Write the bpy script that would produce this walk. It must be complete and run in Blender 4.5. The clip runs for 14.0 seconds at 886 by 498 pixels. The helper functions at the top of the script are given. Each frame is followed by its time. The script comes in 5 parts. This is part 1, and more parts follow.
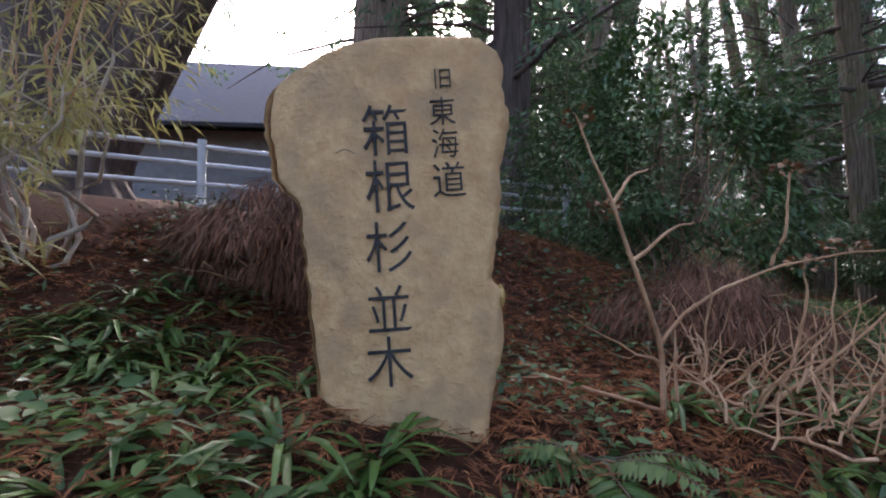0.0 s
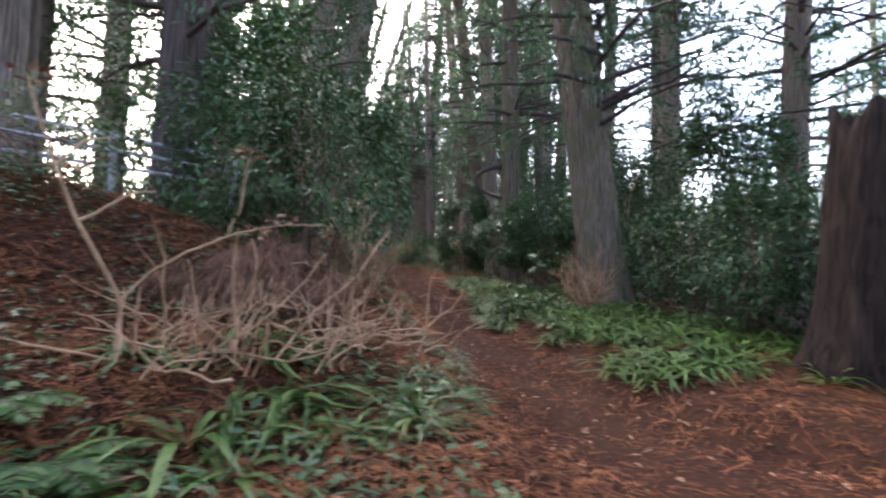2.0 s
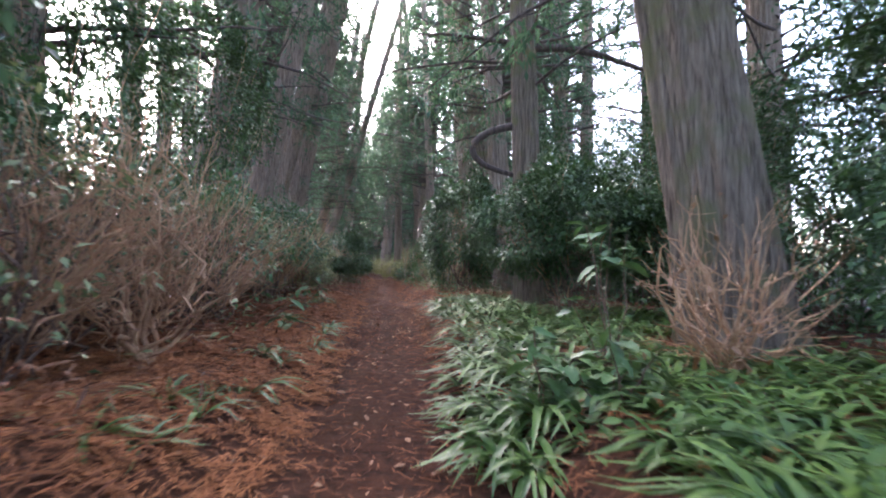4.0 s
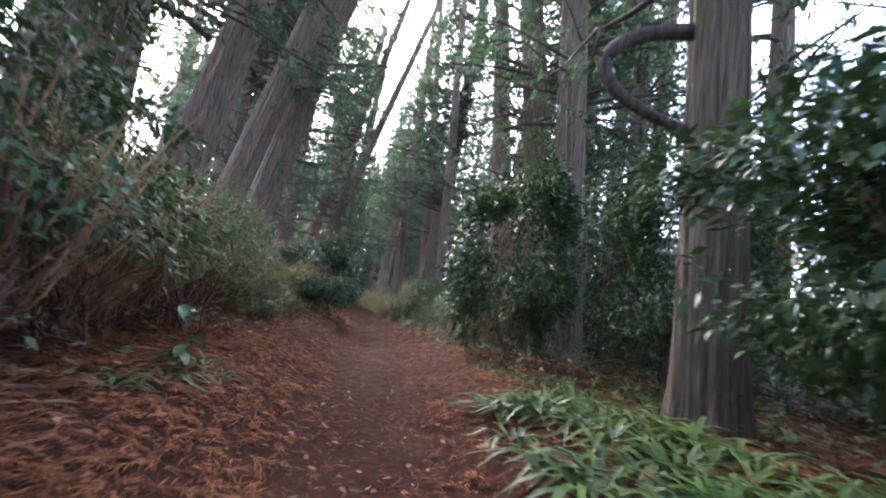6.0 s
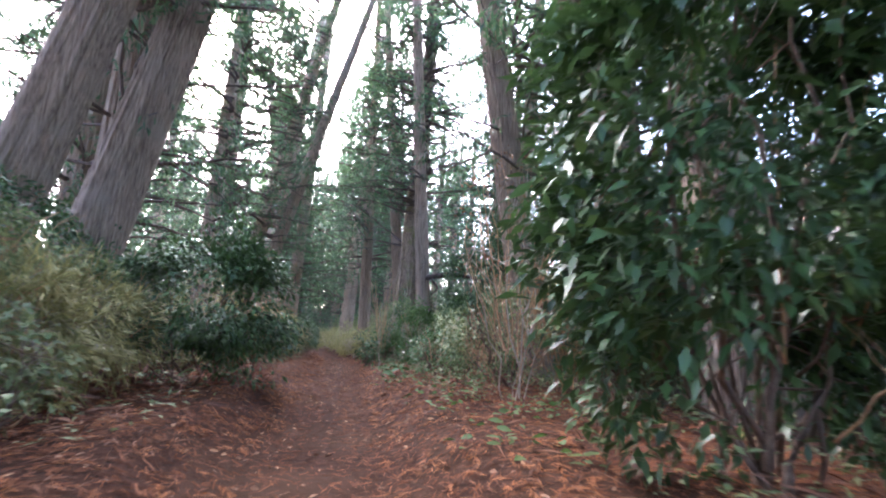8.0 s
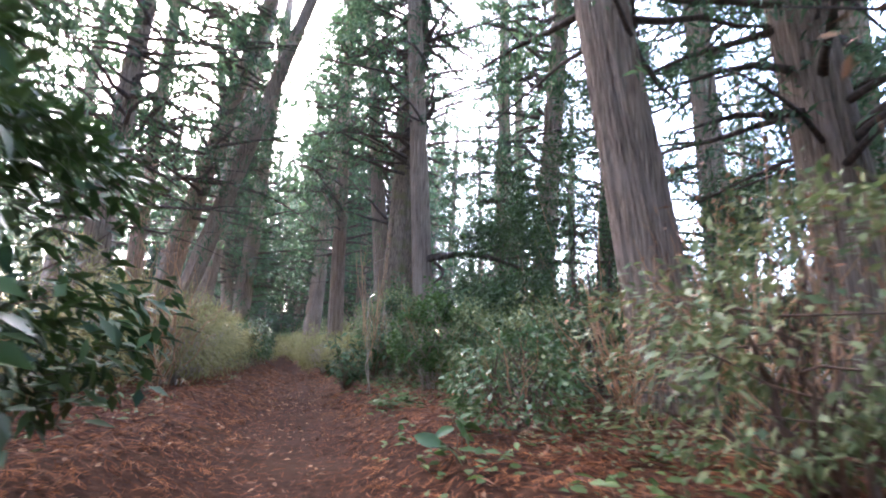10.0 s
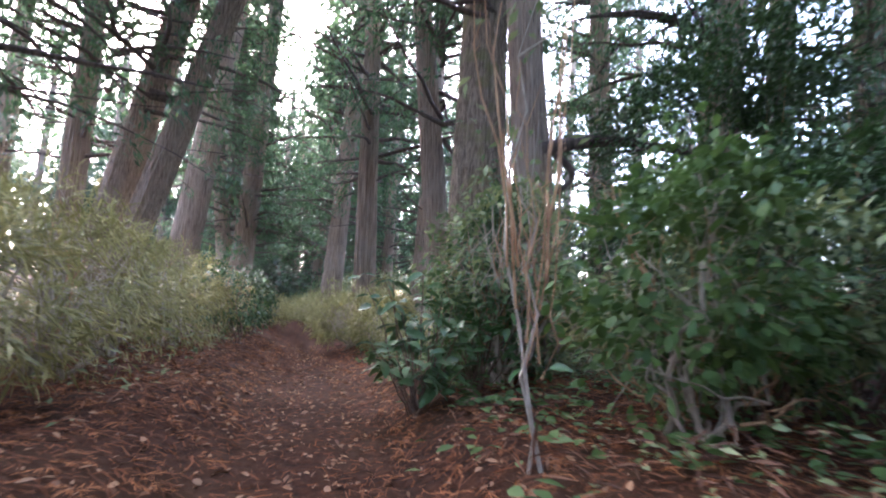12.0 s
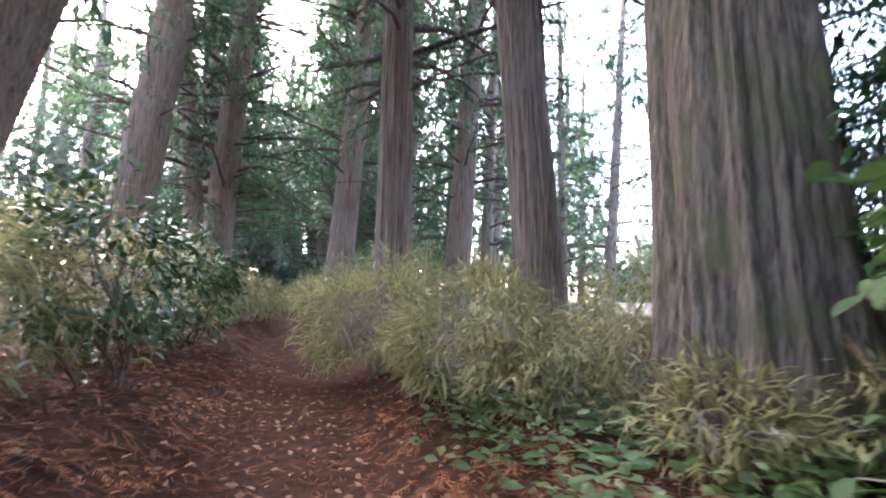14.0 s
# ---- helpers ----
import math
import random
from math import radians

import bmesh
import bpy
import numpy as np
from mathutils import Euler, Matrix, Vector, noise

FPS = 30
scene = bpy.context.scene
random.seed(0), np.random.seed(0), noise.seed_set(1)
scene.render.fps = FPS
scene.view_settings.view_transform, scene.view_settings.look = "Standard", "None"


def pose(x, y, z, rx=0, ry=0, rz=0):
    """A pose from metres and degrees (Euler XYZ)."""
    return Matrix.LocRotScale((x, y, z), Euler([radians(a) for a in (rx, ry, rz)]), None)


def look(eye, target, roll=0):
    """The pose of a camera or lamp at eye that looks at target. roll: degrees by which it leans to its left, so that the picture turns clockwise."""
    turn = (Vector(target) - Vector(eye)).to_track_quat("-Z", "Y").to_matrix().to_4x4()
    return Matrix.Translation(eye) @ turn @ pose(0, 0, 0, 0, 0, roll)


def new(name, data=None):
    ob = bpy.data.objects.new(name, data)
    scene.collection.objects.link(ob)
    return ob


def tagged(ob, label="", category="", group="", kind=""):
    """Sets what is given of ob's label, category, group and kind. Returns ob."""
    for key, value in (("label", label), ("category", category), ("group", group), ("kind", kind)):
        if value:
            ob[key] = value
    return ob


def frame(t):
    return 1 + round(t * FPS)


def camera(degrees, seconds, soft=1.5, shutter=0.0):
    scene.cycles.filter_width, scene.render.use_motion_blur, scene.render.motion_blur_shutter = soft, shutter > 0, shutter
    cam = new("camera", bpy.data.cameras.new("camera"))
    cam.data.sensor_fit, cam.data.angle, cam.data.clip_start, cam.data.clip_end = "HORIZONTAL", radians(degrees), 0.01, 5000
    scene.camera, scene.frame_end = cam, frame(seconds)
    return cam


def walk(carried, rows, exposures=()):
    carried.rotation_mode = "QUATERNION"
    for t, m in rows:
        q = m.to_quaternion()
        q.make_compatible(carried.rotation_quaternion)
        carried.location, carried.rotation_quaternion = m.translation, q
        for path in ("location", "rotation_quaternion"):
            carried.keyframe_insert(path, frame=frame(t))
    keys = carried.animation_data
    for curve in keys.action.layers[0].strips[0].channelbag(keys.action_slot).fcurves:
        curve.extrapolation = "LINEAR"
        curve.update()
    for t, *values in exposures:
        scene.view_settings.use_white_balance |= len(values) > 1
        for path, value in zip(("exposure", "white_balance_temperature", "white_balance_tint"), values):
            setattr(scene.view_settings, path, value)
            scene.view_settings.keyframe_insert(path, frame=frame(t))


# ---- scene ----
cam = camera(86.0, 14.0, soft=2.0, shutter=0.25)
# seconds, x, y, eye height, pitch, roll, yaw (degrees)
PATH = [
    (0, -0.960, -4.250, 1.165, 2.00, 0.00, 29.00),
    (0.5, -0.990, -4.228, 1.192, 1.95, 0.00, 26.90),
    (1, -0.875, -4.220, 1.220, 2.40, -0.50, 20.70),
    (1.5, -0.355, -4.225, 1.195, 1.20, 0.10, 11.30),
    (2, 0.325, -4.220, 1.130, 0.10, 2.50, 0.40),
    (2.2, 0.560, -4.120, 1.145, -0.10, 2.00, -2.20),
    (3.2, 0.920, -1.800, 1.075, 1.60, 1.30, -0.50),
    (4.3, 0.935, 1.180, 0.856, 3.14, 1.30, 3.20),
    (4.5, 0.838, 1.715, 0.876, 4.73, 0.60, 3.36),
    (5, 0.545, 3.050, 0.866, 12.57, -1.42, 2.80),
    (5.5, 0.358, 4.215, 0.855, 10.08, 3.60, 2.46),
    (6, 0.110, 5.450, 0.857, 7.30, 8.75, 2.56),
    (6.5, -0.078, 6.740, 0.845, 7.10, 10.30, 3.45),
    (7, -0.246, 8.008, 0.849, 10.94, 3.55, 1.88),
    (7.5, -0.382, 9.250, 0.849, 11.30, 1.00, 0.58),
    (8, -0.595, 10.570, 0.853, 11.08, 2.15, -1.62),
    (8.5, -0.793, 11.812, 0.859, 13.47, 0.40, -4.18),
    (9, -0.972, 12.965, 0.870, 12.07, 3.95, -6.46),
    (9.2, -1.047, 13.430, 0.882, 12.60, 0.60, -6.36),
    (11.3, -1.985, 18.650, 0.876, 10.12, 3.35, -4.16),
    (11.5, -2.066, 19.215, 0.870, 10.24, 1.15, -3.83),
    (12, -2.247, 20.572, 0.846, 7.55, 2.02, -3.64),
    (12.5, -2.430, 21.805, 0.846, 5.90, 3.95, -2.11),
    (13, -2.596, 23.010, 0.848, 8.00, 8.20, -0.93),
    (13.5, -2.822, 24.055, 0.850, 9.40, 8.30, -0.86),
    (14, -3.005, 25.020, 0.866, 5.95, 1.95, -3.05),
]


def gaze(x, y, z, pitch, roll, yaw):
    a, b = radians(pitch), radians(yaw)
    eye = Vector((x, y, z))
    return look(eye, eye + Vector((-math.sin(b) * math.cos(a), math.cos(b) * math.cos(a), math.sin(a))), roll)


walk(cam, [(t, gaze(*row)) for t, *row in PATH], exposures=[(0.0, 2.85, 6050, 22), (0.5, 3.0, 6050, 22), (2.2, 3.45, 5950, 21), (4.3, 4.05, 5700, 21), (5.0, 4.15, 5650, 20), (6.0, 3.95, 5700, 22), (6.5, 4.3, 5650, 21), (7.5, 4.5, 5600, 21), (9.2, 4.5, 5650, 22), (11.3, 4.4, 5700, 21), (14.0, 4.5, 5700, 21)])

# ---- world, sun ----
SUN_EL, SUN_AZ = radians(38), radians(28)  # elevation; turn to the left of +y
world = bpy.data.worlds.new("sky")
scene.world = world
world.use_nodes = True
wn = world.node_tree
sky = wn.nodes.new("ShaderNodeTexSky")
sky.sky_type, sky.sun_disc, sky.sun_elevation, sky.sun_rotation = "NISHITA", False, SUN_EL, -SUN_AZ
sky.air_density, sky.dust_density, sky.ozone_density = 1.0, 4.0, 0.6
wn.links.new(sky.outputs[0], wn.nodes["Background"].inputs[0])
wn.nodes["Background"].inputs[1].default_value = 0.15
sun_data = bpy.data.lights.new("sun", "SUN")
sun_data.energy, sun_data.angle, sun_data.color = 0.9, radians(14), (1.0, 0.95, 0.87)
sun = new("sun", sun_data)
sun_dir = Vector((-math.sin(SUN_AZ) * math.cos(SUN_EL), math.cos(SUN_AZ) * math.cos(SUN_EL), math.sin(SUN_EL)))
sun.matrix_world = look(sun_dir * 60, (0, 0, 0))


# ---- materials ----
def material(name, low, high, rough=0.7, scale=8.0, bump=0.3, stretch=(1, 1, 1), island=0.0, spec=0.4, stain=None, stain_scale=1.2, stain_at=0.55, metal=0.0, through_light=0.0, hue=0.0):
    """Two-scale noise colour between low and high, with an optional stain colour, bump, and per-piece variation."""
    m = bpy.data.materials.new(name)
    m.use_nodes = True
    nt, nd = m.node_tree, m.node_tree.nodes
    lk = nt.links.new
    bsdf = nd["Principled BSDF"]
    bsdf.inputs["Roughness"].default_value, bsdf.inputs["Metallic"].default_value = rough, metal
    bsdf.inputs["Specular IOR Level"].default_value = spec
    co, mp = nd.new("ShaderNodeTexCoord"), nd.new("ShaderNodeMapping")
    mp.inputs["Scale"].default_value = stretch
    lk(co.outputs["Object"], mp.inputs[0])
    fine, ramp, mix = nd.new("ShaderNodeTexNoise"), nd.new("ShaderNodeMapRange"), nd.new("ShaderNodeMixRGB")
    fine.inputs["Scale"].default_value, fine.inputs["Detail"].default_value, fine.inputs["Roughness"].default_value = scale, 6, 0.65
    lk(mp.outputs[0], fine.inputs[0])
    ramp.inputs[1].default_value, ramp.inputs[2].default_value = 0.3, 0.7
    lk(fine.outputs[0], ramp.inputs[0])
    mix.inputs[1].default_value, mix.inputs[2].default_value = (*low, 1), (*high, 1)
    fac = ramp.outputs[0]
    if island:
        geo, add = nd.new("ShaderNodeNewGeometry"), nd.new("ShaderNodeMath")
        add.operation, add.use_clamp = "MULTIPLY_ADD", True
        lk(geo.outputs["Random Per Island"], add.inputs[0])
        add.inputs[1].default_value = island
        sc = nd.new("ShaderNodeMath")
        sc.operation = "MULTIPLY"
        lk(fac, sc.inputs[0])
        sc.inputs[1].default_value = 1 - island
        lk(sc.outputs[0], add.inputs[2])
        fac = add.outputs[0]
    lk(fac, mix.inputs[0])
    colour = mix.outputs[0]
    if stain:
        big, cut, over = nd.new("ShaderNodeTexNoise"), nd.new("ShaderNodeMapRange"), nd.new("ShaderNodeMixRGB")
        big.inputs["Scale"].default_value, big.inputs["Detail"].default_value = stain_scale, 5
        lk(co.outputs["Object"], big.inputs[0])
        cut.inputs[1].default_value, cut.inputs[2].default_value = stain_at - 0.08, stain_at + 0.12
        lk(big.outputs[0], cut.inputs[0])
        lk(cut.outputs[0], over.inputs[0])
        lk(colour, over.inputs[1])
        over.inputs[2].default_value = (*stain, 1)
        colour = over.outputs[0]
    lk(colour, bsdf.inputs["Base Color"])
    if bump:
        bp = nd.new("ShaderNodeBump")
        bp.inputs["Strength"].default_value, bp.inputs["Distance"].default_value = bump, 0.03
        lk(fine.outputs[0], bp.inputs["Height"])
        lk(bp.outputs[0], bsdf.inputs["Normal"])
    if through_light:
        tr, sh = nd.new("ShaderNodeBsdfTranslucent"), nd.new("ShaderNodeMixShader")
        lk(colour, tr.inputs[0])
        sh.inputs[0].default_value = through_light
        lk(bsdf.outputs[0], sh.inputs[1])
        lk(tr.outputs[0], sh.inputs[2])
        lk(sh.outputs[0], nd["Material Output"].inputs[0])
    return m


M_SOIL = material("forest_floor", (0.02, 0.0095, 0.006), (0.085, 0.033, 0.0155), 0.95, 14, 0.8, spec=0.12, stain=(0.062, 0.029, 0.014), stain_scale=0.9, stain_at=0.56)
M_NEEDLE = material("cedar_needles", (0.055, 0.019, 0.008), (0.25, 0.092, 0.035), 0.85, 3, 0, island=0.8, spec=0.18)
M_SPRIG = material("cedar_sprig", (0.11, 0.036, 0.013), (0.43, 0.175, 0.065), 0.85, 3, 0, island=0.85, spec=0.15)
M_DRYLEAF = material("dry_leaf", (0.13, 0.058, 0.028), (0.38, 0.21, 0.105), 0.8, 6, 0.2, island=0.8)
M_BARK = material("cedar_bark", (0.07, 0.046, 0.033), (0.38, 0.285, 0.21), 0.9, 9, 1.0, stretch=(4.4, 4.4, 0.18), stain=(0.26, 0.2, 0.155), stain_scale=2.5, stain_at=0.6, spec=0.15)
M_BARK_MOSS = material("mossy_bark", (0.05, 0.034, 0.024), (0.29, 0.22, 0.155), 0.9, 9, 1.0, stretch=(4.2, 4.2, 0.22), stain=(0.14, 0.125, 0.06), stain_scale=3.4, stain_at=0.57, spec=0.15)
M_BARK_DARK = material("dark_bark", (0.03, 0.022, 0.017), (0.13, 0.09, 0.07), 0.9, 9, 1.0, stretch=(2, 2, 0.2))
M_ROT = material("rotten_wood", (0.012, 0.009, 0.007), (0.07, 0.046, 0.032), 0.95, 9, 1.0, stretch=(3, 3, 0.2), spec=0.1)
M_CONIFER = material("conifer_needles", (0.032, 0.065, 0.032), (0.115, 0.18, 0.08), 0.6, 2, 0, island=0.8, through_light=0.38)
M_CAMELLIA = material("glossy_leaf", (0.02, 0.047, 0.013), (0.085, 0.15, 0.04), 0.44, 3, 0, island=0.8, spec=0.4, through_light=0.16)
M_AUCUBA = material("broad_leaf", (0.038, 0.085, 0.024), (0.11, 0.19, 0.05), 0.42, 5, 0.1, island=0.7, spec=0.5, through_light=0.22)
M_SASA = material("bamboo_grass_leaf", (0.16, 0.155, 0.045), (0.40, 0.35, 0.135), 0.6, 4, 0, island=0.85, through_light=0.35)
M_SHRUB = material("light_shrub_leaf", (0.085, 0.13, 0.045), (0.27, 0.29, 0.115), 0.5, 4, 0, island=0.85, through_light=0.3)
M_IRIS = material("strap_leaf", (0.03, 0.07, 0.012), (0.14, 0.215, 0.04), 0.38, 5, 0, island=0.85, spec=0.35, through_light=0.2)
M_FERN = material("fern_leaf", (0.042, 0.088, 0.02), (0.13, 0.2, 0.048), 0.55, 4, 0, island=0.6, through_light=0.35)
M_TWIG = material("dry_twig", (0.24, 0.11, 0.05), (0.56, 0.34, 0.18), 0.8, 12, 0.4, stretch=(1, 1, 0.5))
M_STEM = material("shrub_stem", (0.06, 0.035, 0.022), (0.22, 0.14, 0.09), 0.85, 12, 0.4)
M_PALESTEM = material("pale_stem", (0.22, 0.17, 0.12), (0.46, 0.38, 0.29), 0.8, 12, 0.4)
M_BROWNFERN = material("withered_fern", (0.06, 0.029, 0.016), (0.25, 0.112, 0.054), 0.9, 4, 0, island=0.8)
M_STONE = material("sandstone", (0.44, 0.25, 0.105), (0.64, 0.41, 0.19), 0.85, 13, 0.7, stain=(0.41, 0.255, 0.125), stain_scale=5.0, stain_at=0.56)
M_MOSSSTONE = material("grey_stone", (0.16, 0.14, 0.11), (0.36, 0.32, 0.26), 0.9, 9, 0.6, stain=(0.15, 0.16, 0.08))
M_INK = material("carved_ink", (0.012, 0.011, 0.01), (0.05, 0.042, 0.036), 0.8, 30, 0.3)
M_RAIL = material("weathered_rail", (0.36, 0.35, 0.33), (0.55, 0.54, 0.52), 0.6, 9, 0.2)
M_ROAD = material("asphalt", (0.1, 0.1, 0.1), (0.17, 0.165, 0.16), 0.9, 60, 0.3)
M_CONCRETE = material("pale_concrete", (0.42, 0.41, 0.39), (0.62, 0.6, 0.57), 0.85, 7, 0.3, stain=(0.3, 0.29, 0.26))
M_ROOF = material("roof_sheet", (0.04, 0.045, 0.055), (0.08, 0.088, 0.105), 0.9, 20, 0.2, stretch=(4, 0.3, 1), spec=0.1)
M_PLASTER = material("house_wall", (0.14, 0.14, 0.14), (0.22, 0.215, 0.21), 0.9, 6, 0.2)
M_WOODS = material("far_woods_leaf", (0.05, 0.07, 0.045), (0.15, 0.17, 0.1), 0.8, 2, 0, island=0.8, through_light=0.45)


# ---- mesh helpers ----
rng = np.random.default_rng(7)


def raw_mesh(name, verts, faces, mat, smooth=False):
    """A mesh from arrays; faces: an (n, k) array of one corner count."""
    me = bpy.data.meshes.new(name)
    verts, faces = np.asarray(verts, np.float32), np.asarray(faces, np.int32)
    n, k = faces.shape
    me.vertices.add(len(verts))
    me.vertices.foreach_set("co", verts.ravel())
    me.loops.add(n * k)
    me.loops.foreach_set("vertex_index", faces.ravel())
    me.polygons.add(n)
    me.polygons.foreach_set("loop_start", np.arange(0, n * k, k, dtype=np.int32))
    if smooth:
        me.polygons.foreach_set("use_smooth", np.ones(n, bool))
    me.update(calc_edges=True)
    me.materials.append(mat)
    return me


def part(name, me, parent=None, label=""):
    ob = new(name, me)
    if parent:
        ob.parent = parent
    if name in ("branchwork", "stemwork", "twig_tangle", "foliage", "crown", "frond_whorl"):
        ob["kind"] = "stuff"
    return tagged(ob, label) if label else ob


def unit(v):
    return v / np.maximum(np.linalg.norm(v, axis=-1, keepdims=True), 1e-9)


def leaves(name, at, along, length, width, mat, droop=0.15, curl=0.25, broad=False, plain=False):
    """Leaves at points, along directions. Two folded triangles each, or a rounded blade of eight for near ones."""
    n = len(at)
    along = unit(along)
    side = unit(np.cross(along, np.array([0, 0, 1.0]) + 0.35 * rng.normal(size=(n, 3))))
    up = np.cross(side, along)
    length = (np.ones(n) * length)[:, None]
    width = (np.ones(n) * width)[:, None]
    if broad:
        prof = ((0.0, 0.0), (0.25, 0.36), (0.55, 0.5), (0.82, 0.27), (1.0, 0.0))
    else:
        prof = ((0.0, 0.0), (0.45, 0.5), (1.0, 0.0))
    rows = []
    for s, w in prof:
        mid = at + along * length * s - up * length * droop * s * s
        if w == 0:
            rows.append([mid])
        else:
            lift = up * width * w * curl
            rows.append([mid - side * width * w + lift, mid, mid + side * width * w + lift])
    if plain:
        rows[1] = [rows[1][0], rows[1][2]]
    verts = np.stack([v for row in rows for v in row], 1)
    m = verts.shape[1]
    if plain:
        f = [(0, 2, 1), (1, 2, 3)]
    elif broad:
        f = [(0, 2, 1), (0, 3, 2), (1, 2, 5), (1, 5, 4), (2, 3, 6), (2, 6, 5), (4, 5, 8), (4, 8, 7), (5, 6, 9), (5, 9, 8), (7, 8, 10), (8, 9, 10)]
    else:
        f = [(0, 2, 1), (0, 3, 2), (1, 2, 4), (2, 3, 4)]
    faces = (np.arange(n)[:, None, None] * m + np.array(f)[None]).reshape(-1, 3)
    return raw_mesh(name, verts.reshape(-1, 3), faces, mat)


def tubes(name, lines, mat, sides=6):
    """Tapered tubes along polylines: each line is (points, radii)."""
    vs, fs, base = [], [], 0
    ang = np.linspace(0, 2 * np.pi, sides, endpoint=False)
    for pts, rad in lines:
        pts = np.asarray(pts, float)
        rad = np.asarray(rad, float) * np.ones(len(pts))
        tan = unit(np.gradient(pts, axis=0))
        ref = np.where(np.abs(tan[:, 2:3]) > 0.9, np.array([[1.0, 0, 0]]), np.array([[0, 0, 1.0]]))
        a = unit(np.cross(tan, ref))
        b = np.cross(tan, a)
        ring = pts[:, None] + rad[:, None, None] * (a[:, None] * np.cos(ang)[None, :, None] + b[:, None] * np.sin(ang)[None, :, None])
        vs.append(ring.reshape(-1, 3))
        k = len(pts)
        i, j = np.meshgrid(np.arange(k - 1), np.arange(sides), indexing="ij")
        q = np.stack([i * sides + j, i * sides + (j + 1) % sides, (i + 1) * sides + (j + 1) % sides, (i + 1) * sides + j], -1).reshape(-1, 4)
        fs.append(q + base)
        base += k * sides
    return raw_mesh(name, np.concatenate(vs), np.concatenate(fs), mat, True)


def wander(start, end, steps, jitter):
    """A crooked line from start to end."""
    s = np.linspace(0, 1, steps)[:, None]
    p = np.asarray(start) * (1 - s) + np.asarray(end) * s
    off = np.cumsum(rng.normal(size=(steps, 3)), 0)
    off -= off[-1] * s + off[0] * (1 - s)
    return p + off * jitter


def smooth01(a, b, x):
    t = np.clip((x - a) / (b - a), 0, 1)
    return t * t * (3 - 2 * t)


# ---- the lie of the land ----
BANK = 0.25


def path_x(y):
    """The middle line of the footpath."""
    y = np.asarray(y, float)
    return np.interp(y, (-9, -5, -3, -1.5, 0, 1.5, 4, 8, 13, 19, 25, 32, 45, 70), (4.0, 2.9, 2.1, 1.35, 0.92, 0.72, 0.38, -0.25, -1.12, -2.1, -3.05, -4.6, -8.6, -17.0))


def land(x, y):
    x, y = np.asarray(x, float), np.asarray(y, float)
    u = x - path_x(y)
    z = BANK * np.maximum(smooth01(0.32, 1.15, np.abs(u)), smooth01(-1.0, -3.0, y))
    z = z + 0.11 * np.maximum(0, -u - 2.2) * (1 - smooth01(8, 30, -u)) * smooth01(-1.5, 2.5, y) + 0.9 * smooth01(5, 14, -u)
    z = z + 0.03 * np.maximum(0, u - 3.0) * (1 - smooth01(5, 20, u))
    z = z + 0.025 * (np.sin(x * 2.3 + 1.7 * np.sin(y * 0.9)) * np.cos(y * 1.9)) * smooth01(0.5, 1.4, np.abs(u)) + 0.008 * np.sin(5.1 * x + 2 * y) * np.sin(4.3 * y)
    s = -0.75 * (x + 0.95) + 0.66 * (y + 4.2)
    near = smooth01(2.5, -0.5, y) * smooth01(0.6, -0.9, x)
    z = z + near * (0.36 * smooth01(0.75, 1.7, s) + 1.0 * smooth01(1.8, 4.6, s))
    return z


xs = np.concatenate([np.array([-900, -300, -120, -60, -40]), np.arange(-30, -8, 0.8), np.arange(-8, 6, 0.11), np.arange(6, 30, 0.9), np.array([40, 60, 120, 300, 900])])
ys = np.concatenate([np.array([-900, -300, -100, -40, -20]), np.arange(-14, -7, 0.6), np.arange(-7, 34, 0.12), np.arange(34, 75, 1.2), np.array([90, 150, 400, 1200])])
gx, gy = np.meshgrid(xs, ys, indexing="ij")
gv = np.stack([gx, gy, land(gx, gy)], -1).reshape(-1, 3)
i, j = np.meshgrid(np.arange(len(xs) - 1), np.arange(len(ys) - 1), indexing="ij")
n = len(ys)
gf = np.stack([i * n + j, (i + 1) * n + j, (i + 1) * n + j + 1, i * n + j + 1], -1).reshape(-1, 4)
tagged(part("ground", raw_mesh("ground", gv, gf, M_SOIL, True)), "red-brown forest floor with a shallow trodden footpath", "ground", kind="structure")


